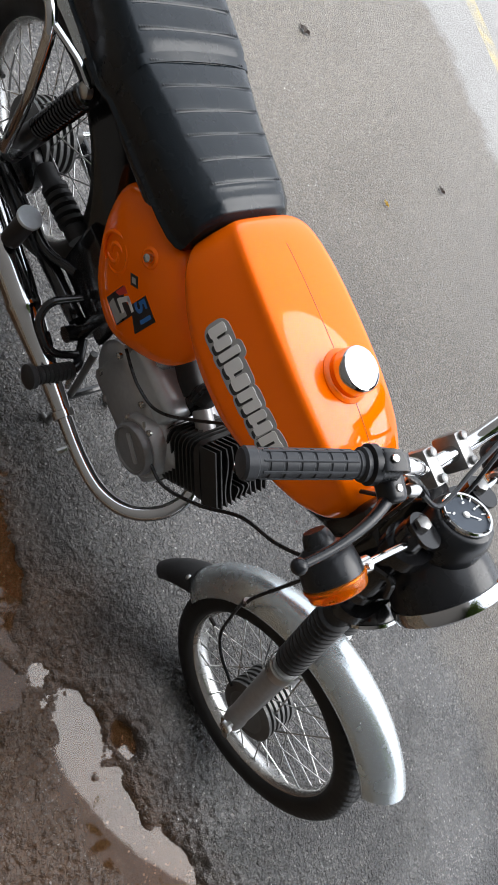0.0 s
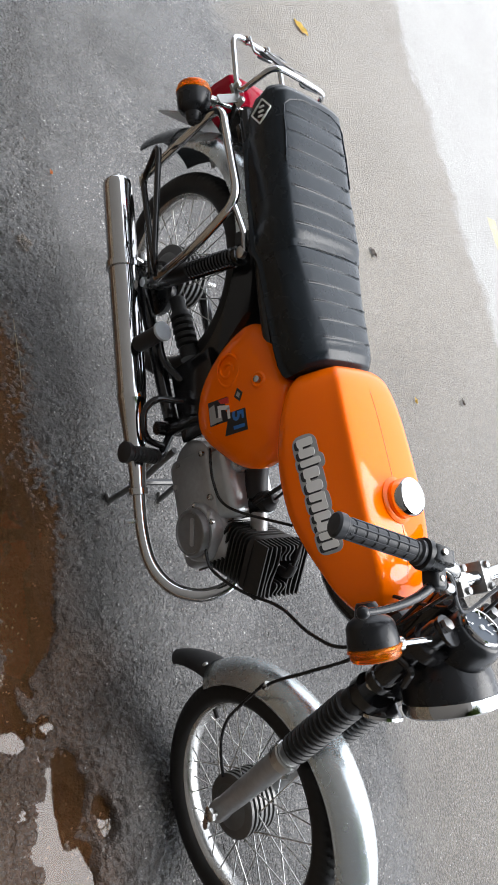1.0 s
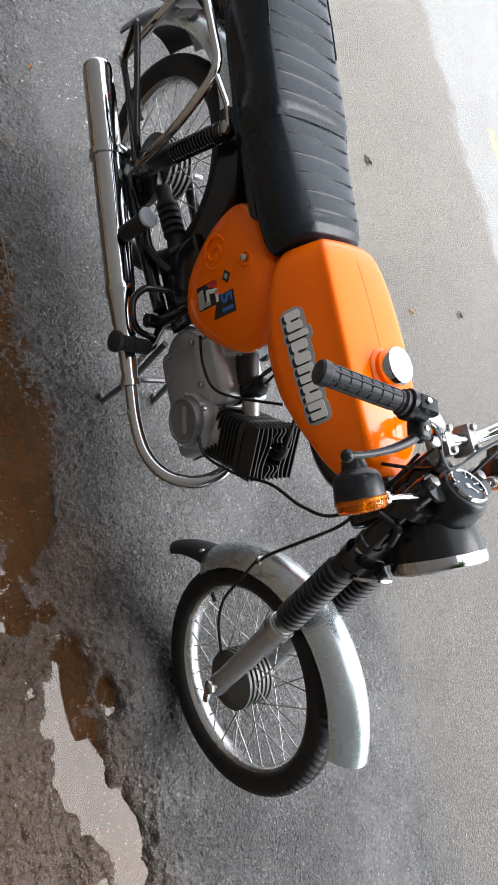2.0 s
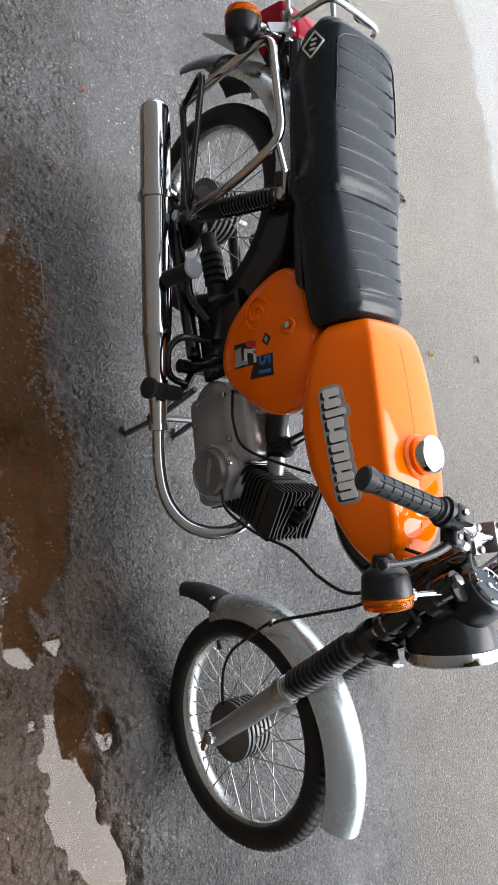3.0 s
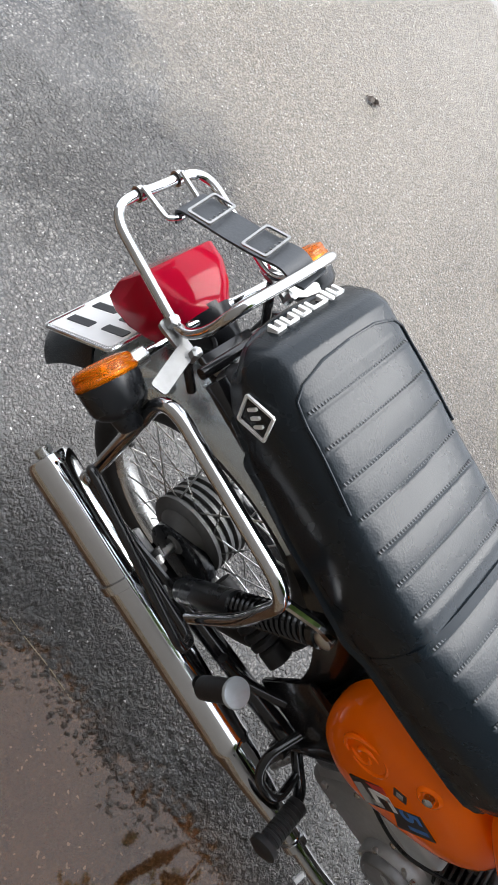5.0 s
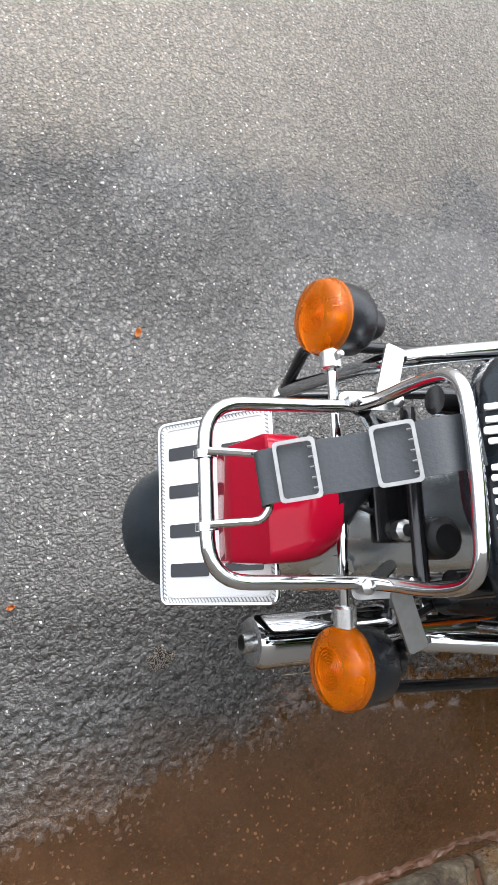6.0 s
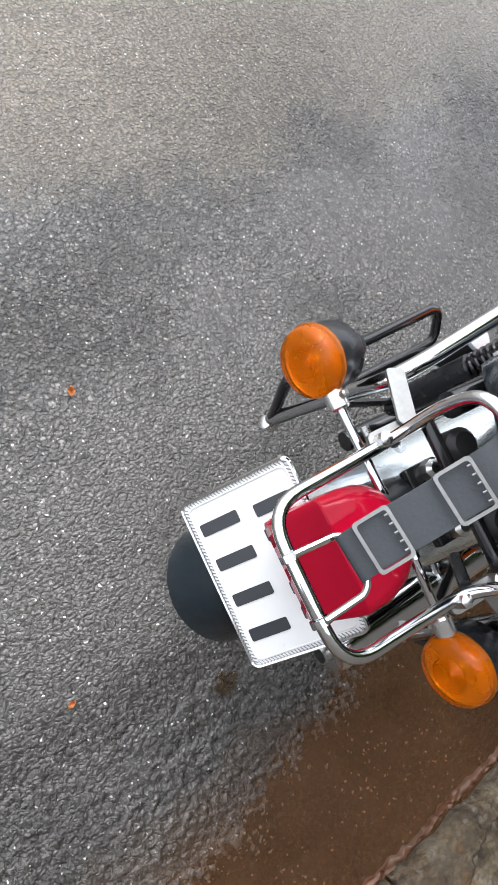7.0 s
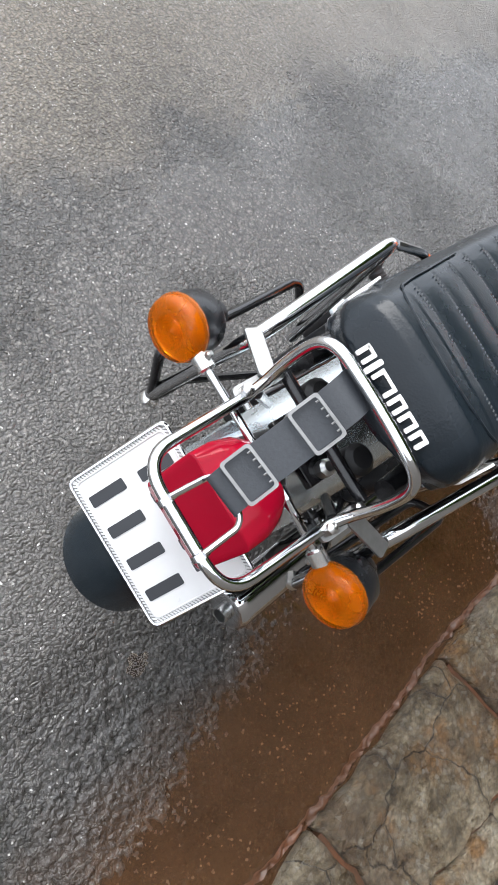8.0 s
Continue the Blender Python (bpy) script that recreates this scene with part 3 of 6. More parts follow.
def build_paving():
    rnd = random.Random(4)
    fronts = (-3.2, -2.62, -2.2, -1.78, -1.285, -0.825, -0.33, 0.09, 0.6, 1.15, 1.75, 2.4)
    cuts = []
    for q, x in enumerate(fronts):
        lean = 0.07 if q == 4 else 0.04 if q == 5 else rnd.uniform(-0.12, 0.12)
        cuts.append((x, x + lean, x + lean + rnd.uniform(-0.1, 0.1), -0.92 if q in (4, 5) else rnd.uniform(-0.95, -0.84)))
    for i, (a, c) in enumerate(zip(cuts, cuts[1:])):
        gap = 0.004
        k0, k1 = kerb_line(a[0]) - 0.03, kerb_line(c[0]) - 0.03
        for row in range(2):
            if row == 0:
                pts = (a[0] + gap, k0), (c[0] - gap, k1), (c[1] - gap, c[3] + gap), (a[1] + gap, a[3] + gap)
            else:
                pts = (a[1] + gap, a[3] - gap), (c[1] - gap, c[3] - gap), (c[2] - gap, -1.13), (a[2] + gap, -1.13)
            seeds = (50.3 + i, 10.7 + (i + 1) * 2 + row * 31, 50.3 + i, 10.7 + i * 2 + row * 31)
            if row == 1:
                seeds = (50.3 + i, seeds[1], 90.1 + i, seeds[3])
            near = crack(*pts[0], *pts[1], 31.7 + i if row == 0 else seeds[0], 26 if row == 0 else 14, 0.45 if row == 0 else 1.0)
            right = crack(*pts[1], *pts[2], seeds[1])
            far = crack(*pts[3], *pts[2], seeds[2], 14)[::-1]
            left = crack(*pts[0], *pts[3], seeds[3])[::-1]
            outline = near[:-1] + right[:-1] + far[:-1] + left[:-1]
            part("slab", paving_stone(outline, i * 3.1 + row, rnd), SLAB_MAT, paving, sharp=50)
        # crumbling ridge of red mortar along the stones' front
        run = np.arange(a[0] - 0.004, c[0] + 0.004, 0.006)
        rows = []
        for u in run:
            y0 = kerb_line(u) - 0.016 + 0.022 * noise.noise(Vector((u * 6, 1.3, 0))) + 0.006 * noise.noise(Vector((u * 45, 2.3, 0)))
            w = max(0.0018, 0.0058 + 0.006 * noise.noise(Vector((u * 9, 8, 0))) + 0.005 * noise.noise(Vector((u * 55, 8, 0))))
            h = max(-0.012, 0.001 + 0.009 * noise.noise(Vector((u * 12, 4, 0))) + 0.009 * noise.noise(Vector((u * 48, 4, 0))))
            row = []
            for s in (-1.6, -1.0, -0.55, 0.0, 0.5, 1.0, 1.5):
                lift = -0.03 if abs(s) > 1.3 else h * (1 - abs(s) ** 5) + 0.006 * noise.noise(Vector((u * 90, s * 5, 9)))
                row.append(Vector((u, y0 + s * w, lift - 0.003 + rise(u))))
            rows.append(row)
        bm = bmesh.new()
        vs = [[bm.verts.new(p) for p in r] for r in rows]
        for p, r in zip(vs, vs[1:]):
            for q in range(6):
                bm.faces.new((p[q], r[q], r[q + 1], p[q + 1]))
        for e in (vs[0], vs[-1]):
            bm.faces.new(e)
        part("mortar", bm, RED_SOIL, paving, sharp=60)


build_paving()
bed_rows = [[Vector((u, y, 0.036 + rise(u))) for y in (-2.0, -1.7, -1.4, -1.14)] for u in [-30, -12, -5] + [-3 + 0.1 * i for i in range(31)] + [1, 3, 8, 30]]
part("paving_bed", sheet(bed_rows, 0.1), SLAB_MAT, paving)


def build_joint_bed():
    """Mud that fills the joints between the stones."""
    rows = [[Vector((u, kerb_line(u) - 0.045 + (-1.16 - kerb_line(u) + 0.045) * v / 6, 0.018 + rise(u))) for v in range(7)] for u in np.arange(-3.2, 2.3, 0.08)]
    part("joint_bed", sheet(rows, 0.06), RED_SOIL, paving)


build_joint_bed()


def build_wall():
    bm = box(-14, -2.3, -0.1, 14, -2.0, 8.2, 0.01)
    tagged(part("wall_south", bm, WALL_MAT), "plain pale rendered house wall", "wall", kind="structure")


build_wall()

# ---------------------------------------------------------------- the moped
moped = tagged(new("moped"), "orange and black vintage moped with chrome exhaust, parked on wet asphalt", "moped")
FRONT, REAR = Vector((0.006, 0, 0.2895)), Vector((-1.146, 0, 0.372))
WHEEL = 0.945  # sixteen-inch wheel against the drawn section
RAKE = Vector((-0.42, 0, 0.9075)).normalized()


def build_wheel(name, centre, front):
    """A spoked wheel: tyre, rim, hub, brake plate and 36 spokes."""
    wheel = group(name, moped)
    wheel.matrix_basis = Matrix.Translation(centre)
    prof = []
    for i in range(28):
        a = 2 * math.pi * i / 28
        c, s = math.cos(a), math.sin(a)
        prof.append((WHEEL * (0.2275 + 0.0285 * (abs(c) ** 0.8) * (1 if c > 0 else -1)), 0.033 * (abs(s) ** 0.85) * (1 if s > 0 else -1)))

    def tread(k, j):
        out = math.cos(2 * math.pi * j / 28)
        if out < 0.35:
            return 0
        cut = (k + (j % 7)) % 4 == 0 or j in (0,)
        return -0.0035 if cut else 0.0008

    part("tyre", wheel_ring(prof, 360, shape=tread), TYRE_RUBBER, wheel, sharp=30)
    rim = [(0.2065, -0.0215), (0.2125, -0.0205), (0.2125, -0.0175), (0.2045, -0.0165), (0.1985, -0.009), (0.1965, 0), (0.1985, 0.009), (0.2045, 0.0165), (0.2125, 0.0175), (0.2125, 0.0205), (0.2065, 0.0215), (0.2, 0.0185), (0.1945, 0.010), (0.1925, 0), (0.1945, -0.010), (0.2, -0.0185)]
    part("rim", wheel_ring([(r * WHEEL, y) for r, y in rim], 96), RIM_ALLOY, wheel)
    if front:
        hub = [(-0.05, 0.05)]
        for i in range(6):
            y = -0.046 + 0.012 * i
            hub += [(y, 0.058), (y + 0.006, 0.058), (y + 0.0065, 0.051), (y + 0.0115, 0.051)]
        hub += [(0.03, 0.045), (0.034, 0.02), (0.06, 0.015)]
    else:
        hub = [(-0.045, 0.05)]
        for i in range(5):
            y = -0.04 + 0.014 * i
            hub += [(y, 0.066), (y + 0.006, 0.066), (y + 0.0065, 0.057), (y + 0.0135, 0.057)]
        hub += [(0.034, 0.05), (0.05, 0.02), (0.07, 0.015)]
    part("hub", turned([(y, r * 1.06) for y, r in hub], (0, 0, 0), (0, 1, 0), 48), DARK_ALLOY, wheel)
    plate = [(0.0, 0.055), (0.004, 0.057), (0.01, 0.052), (0.02, 0.038), (0.026, 0.02), (0.034, 0.014)]
    part("brake_plate", turned(plate, (0, -0.034, 0), (0, -1, 0), 40), DARK_ALLOY, wheel, "dark grey cast brake plate")
    part("axle", turned([(0, 0.007), (0.2, 0.007)], (0, -0.1, 0), (0, 1, 0), 12), STEEL, wheel)
    part("axle_nut", turned([(0, 0.012), (0.002, 0.013), (0.01, 0.013), (0.012, 0.01)], (0, -0.094, 0), (0, -1, 0), 6), STEEL, wheel)
    arm = slab(bar_shape(0.05, 0.014, 0.5), axes((0.012, -0.08, -0.035), (0.8, 0, -0.5), (0, 0, 1)), 0.006)
    part("brake_arm", arm, STEEL, wheel)
    rnd = random.Random(3 if front else 5)
    masters = []
    for side in (-1, 1):
        for lean in (-1, 1):
            a0, a1 = radians(-lean * 42), 0.0
            p0 = Vector((0.053 * math.cos(a0), side * 0.03, 0.053 * math.sin(a0)))
            p1 = Vector((0.1955 * WHEEL, side * 0.004, 0.0))
            bm = tube([p0, p0.lerp(p1, 0.93), p1], [0.0015, 0.0015, 0.0027], 6)
            masters.append(bm)
    first = []
    for q, bm in enumerate(masters):
        turn0 = Matrix.Rotation(radians(10 * q + 2), 4, "Y")
        ob = part("spoke", bm, STEEL, wheel, matrix=turn0)
        first.append(ob)
        for k in range(1, 9):
            again(ob, Matrix.Rotation(radians(10 * q + 2 + 40 * k), 4, "Y"))
    part("valve", tube([(-0.18, -0.008, -0.052), (-0.16, -0.008, -0.046)], 0.0052, 8), RUBBER, wheel)
    return wheel


build_wheel("front_wheel", FRONT, True)
build_wheel("rear_wheel", REAR, False)


def guard_rows(centre, radius, a0, a1, half, drop, n=40, m=14, dr=0.0):
    """Rows of a mudguard with a round section; dr lets the radius grow along it."""
    rows = []
    for i in range(n + 1):
        t = i / n
        a = radians(a0 + (a1 - a0) * t)
        r = radius + dr * t
        row = []
        for j in range(m + 1):
            s = -1 + 2 * j / m
            b = s * radians(78)
            row.append(centre + Vector((math.cos(a), 0, math.sin(a))) * (r - drop * (1 - math.cos(b)) / (1 - math.cos(radians(78)))) + Vector((0, half * math.sin(b) / math.sin(radians(78)), 0)))
        rows.append(row)
    return rows


def build_front_end():
    # mudguard with its brace and rubber flap
    g = part("front_mudguard", sheet(guard_rows(FRONT, 0.317, 58, 188, 0.043, 0.045, 44, dr=-0.0435), -0.0022), SILVER_PAINT, moped, "silver painted front mudguard")
    lip = guard_rows(FRONT, 0.317, 58, 188, 0.043, 0.045, 44, 14, -0.0435)
    for j in (0, -1):
        part("rolled_edge", tube([r[j] for r in lip], 0.0028, 6), SILVER_PAINT, g)
    part("joint_line", tube([p + (p - FRONT).normalized() * 0.001 for p in guard_rows(FRONT, 0.3018, 102, 103, 0.0435, 0.045, 1)[0]], 0.0013, 6), SILVER_PAINT, g)
    flap_rows = guard_rows(FRONT, 0.276, 185, 208, 0.044, 0.03, 10, 10, 0.075)
    for i, row in enumerate(flap_rows):
        for p in row:
            p.y *= 1 - 0.45 * (i / 10) ** 2
    part("mud_flap", sheet(flap_rows, -0.004), RUBBER, moped, "black rubber mud flap")
    part("flap_bolt", turned([(0, 0.007), (0.004, 0.006), (0.006, 0.002)], FRONT + Vector((-0.272, -0.03, -0.03)), FRONT + Vector((-0.5, -0.1, -0.05)), 10), STEEL, moped)
    for s in (-1, 1):
        y = 0.068 * s
        leg = group("fork_leg", moped)

        def at(d, yy=y):
            p = FRONT + RAKE * d
            return Vector((p.x - 0.004, yy, p.z))

        slider = turned([(-0.028, 0.008), (-0.026, 0.02), (-0.006, 0.022), (0.012, 0.02), (0.05, 0.021), (0.2, 0.0235), (0.24, 0.024), (0.242, 0.022)], at(0), at(1), 24)
        part("slider", slider, ALLOY, leg, "grey cast alloy fork slider")
        part("clamp", turned([(0.214, 0.026), (0.217, 0.0285), (0.237, 0.0285), (0.24, 0.026)], at(0), at(1), 24), STEEL, leg)
        part("clamp_bolt", turned([(0, 0.006), (0.012, 0.006), (0.014, 0.003)], at(0.227) + Vector((0.024, 0, -0.012)), at(0.227) + Vector((0.08, -0.02 * s, -0.03)), 8), STEEL, leg)
        prof = [(0.252, 0.018)]
        for i in range(13):
            d = 0.256 + 0.0132 * i
            prof += [(d, 0.0205), (d + 0.0042, 0.0272), (d + 0.0084, 0.0272), (d + 0.0124, 0.0205)]
        prof += [(0.429, 0.0225), (0.447, 0.0225), (0.451, 0.0175), (0.458, 0.0165)]
        part("gaiter", turned(prof, at(0), at(1), 28), RUBBER, leg, "black ribbed rubber fork gaiter")
        part("stanchion", turned([(0.43, 0.0145), (0.5, 0.0145)], at(0), at(1), 20), CHROME, leg, "bright chromed fork tube")
        part("sleeve", turned([(0.494, 0.016), (0.496, 0.0225), (0.512, 0.0225), (0.514, 0.0195), (0.65, 0.0195), (0.655, 0.0165)], at(0), at(1), 20), BLACK_PAINT, leg)
        part("cap_bolt", turned([(0.655, 0.012), (0.66, 0.0105), (0.669, 0.0105), (0.671, 0.007)], at(0), at(1), 6), ZINC, leg)
        part("cap_plate", slab(bar_shape(0.05, 0.034, 0.5), axes(at(0.656) + Vector((0.006, 0, 0.002)), (0.9, 0.1 * s, 0.3), (0, 1, 0)), 0.006), BLACK_PAINT, leg)
    # crowns
    for d, w in ((0.64, 0.1), (0.49, 0.094)):
        c = FRONT + RAKE * d
        m = axes(c - RAKE * 0.012, (0, 1, 0), (0.907, 0, 0.42))
        part("fork_crown", slab(bar_shape(w * 2, 0.062, 0.5, 6), m, 0.024, 0.004), BLACK_PAINT, moped)
    stem = FRONT + RAKE * 0.48
    part("steering_head", turned([(0, 0.03), (0.16, 0.03)], stem + Vector((-0.045, 0, 0)), stem + Vector((-0.045, 0, 0)) + RAKE, 20), BLACK_PAINT, moped)


build_front_end()


def build_headlamp():
    lamp = group("headlamp", moped)
    c = Vector((-0.152, 0.0, 0.822))
    d = Vector((0.999, 0, -0.04)).normalized()
    b = c - d * 0.105
    shell = [(0.0, 0.02), (0.006, 0.04), (0.018, 0.056), (0.04, 0.067), (0.065, 0.0725), (0.085, 0.074), (0.092, 0.074)]
    part("shell", turned(shell, b, c, 48), BLACK_PLASTIC, lamp, "glossy black headlamp shell")
    part("rim", turned([(-0.016, 0.0735), (-0.015, 0.0765), (-0.004, 0.078), (0.003, 0.0762), (0.006, 0.072), (0.003, 0.0685), (-0.01, 0.0685)], c, c + d, 56, ring=True), CHROME, lamp, "chrome headlamp rim")
    part("lens", turned([(0.0, 0.068), (0.005, 0.06), (0.009, 0.045), (0.012, 0.02), (0.0125, 0.0)], c - d * 0.002, c + d, 40), GLASS, lamp)
    part("reflector", turned([(-0.06, 0.01), (-0.05, 0.035), (-0.02, 0.06), (-0.008, 0.0675), (-0.006, 0.0675), (-0.02, 0.059), (-0.05, 0.034), (-0.058, 0.01)], c, c + d, 40, ring=True), CHROME, lamp)
    # speedometer in its pod on top of the shell
    s = Vector((-0.262, -0.01, 0.912))
    up = Vector((-0.5, -0.02, 0.86)).normalized()
    pod = [(-0.105, 0.03), (-0.09, 0.039), (-0.055, 0.0445), (-0.022, 0.0455), (-0.006, 0.0405), (-0.003, 0.0365)]
    part("speedometer_pod", turned(pod, s, s + up, 40), BLACK_PLASTIC, lamp, "black plastic speedometer pod")
    sp = part("speedometer", turned([(-0.004, 0.0298), (0.0, 0.0298)], s, s + up, 36), DIAL, lamp, "blue-grey round speedometer dial")
    part("bezel", turned([(-0.006, 0.0305), (-0.005, 0.0342), (0.003, 0.0342), (0.005, 0.0325), (0.004, 0.0302), (0.0012, 0.0288), (0.001, 0.0297)], s, s + up, 44, ring=True), CHROME, sp)
    m = axes(s + up * 0.0006, (0.2, -1, 0), (0.9, 0.2, 0.42))
    for k in range(11):
        a = radians(225 - 27 * k)
        t = Matrix.Translation((0.0255 * math.cos(a), 0.0255 * math.sin(a), 0)) @ Matrix.Rotation(a, 4, "Z")
        part("tick", slab(bar_shape(0.007, 0.0016), m @ t, 0.0004), WHITE, sp)
        if k % 2 == 0:
            t = Matrix.Translation((0.0178 * math.cos(a), 0.0178 * math.sin(a), 0))
            part("figure_bar", slab(bar_shape(0.0048, 0.0026), m @ t, 0.0004), WHITE, sp)
    part("needle", slab(bar_shape(0.024, 0.0018), m @ Matrix.Rotation(radians(120), 4, "Z") @ Matrix.Translation((0.008, 0, 0.0008)), 0.0006), WHITE, sp)
    part("needle_cap", turned([(0, 0.005), (0.002, 0.004)], s + up * 0.0008, s + up, 12), WHITE, sp)
    for y in (-1, 1):
        br = rounded([(-0.2, 0.082 * y, 0.8), (-0.22, 0.09 * y, 0.83), (-0.25, 0.09 * y, 0.8)], 0.01)
        part("bracket", tube(br, 0.006, 8), BLACK_PAINT, lamp)
    horn = group("horn", moped, "small black horn with chrome edge")
    hc, hd = Vector((-0.152, -0.035, 0.705)), Vector((0.9, -0.15, -0.25)).normalized()
    part("body", turned([(-0.035, 0.012), (-0.03, 0.022), (-0.012, 0.03), (-0.004, 0.036), (0.0, 0.036)], hc, hc + hd, 28), BLACK_PAINT, horn)
    part("edge", turned([(-0.003, 0.034), (-0.002, 0.0385), (0.003, 0.0385), (0.004, 0.034)], hc, hc + hd, 32, ring=True), CHROME, horn)
    part("cover", turned([(0.0, 0.033), (0.003, 0.03), (0.004, 0.012), (0.007, 0.01), (0.008, 0.0)], hc, hc + hd, 28), BLACK_PAINT, horn)


build_headlamp()


def indicator(name, joint, stem_from, back, r=0.044):
    """A round indicator lamp on a chrome stem: black cup, amber lens; back points from the lens into the cup."""
    ind = group(name, moped, "round amber indicator lamp in a black cup")
    b = Vector(back).normalized()
    j = Vector(joint)
    part("stem", tube([stem_from, j], 0.0048, 12), CHROME, ind)
    part("stem_clamp", turned([(-0.002, 0.0085), (0, 0.0105), (0.018, 0.0105), (0.02, 0.0085)], j, Vector(stem_from), 12), RIM_ALLOY, ind)
    side = (j - Vector(stem_from)).cross(b).normalized()
    lug = j + (Vector(stem_from) - j).normalized() * 0.008
    part("clamp_screw", turned([(0.006, 0.0042), (0.015, 0.0042), (0.017, 0.0025)], lug, lug - side, 8), STEEL, ind)
    c = j + (j - Vector(stem_from)).normalized() * (r * 0.92)
    cup = [(0.0, r), (0.008, r), (0.03, r * 0.93), (0.037, r * 0.8), (0.043, r * 0.52), (0.055, r * 0.44), (0.06, r * 0.36)]
    part("cup", turned(cup, c, c + b, 36), BLACK_PLASTIC, ind)
    lens = [(0.002, r * 1.0), (0.0, r * 1.04), (-0.0035, r * 1.04), (-0.005, r * 0.99), (-0.012, r * 0.975), (-0.0155, r * 0.93), (-0.0168, r * 0.86), (-0.018, r * 0.72), (-0.0188, r * 0.58)]
    for i in range(6):
        q = 0.54 - 0.085 * i
        lens += [(-0.019, r * q), (-0.0189, r * (q - 0.04)), (-0.0168, r * (q - 0.052))]
    lens += [(-0.019, r * 0.02), (-0.019, 0.0)]
    part("lens", turned(lens, c, c + b, 40), AMBER, ind, "amber ringed plastic lens")
    part("reflector", turned([(-0.001, r * 0.9), (-0.003, r * 0.9), (-0.0015, r * 0.5), (-0.001, r * 0.2)], c, c + b, 28), RIM_ALLOY, ind)
    part("bulb", turned([(-0.002, 0.005), (-0.008, 0.006), (-0.012, 0.003)], c, c + b, 12), CHROME, ind)
    return ind


for s in (-1, 1):
    indicator("front_indicator", (-0.268, 0.168 * s, 0.862), (-0.262, 0.09 * s, 0.872), (-0.97, 0.05 * s, 0.08), 0.0365)
    # the left rear stem is bent a little outwards and up
    out, lift = (0.137, 0.683) if s > 0 else (0.112, 0.677)
    indicator("rear_indicator", (-1.368, out * s, lift), (-1.37, 0.02 * s, 0.688), (0.95, 0.03 * s, -0.22), 0.0352)


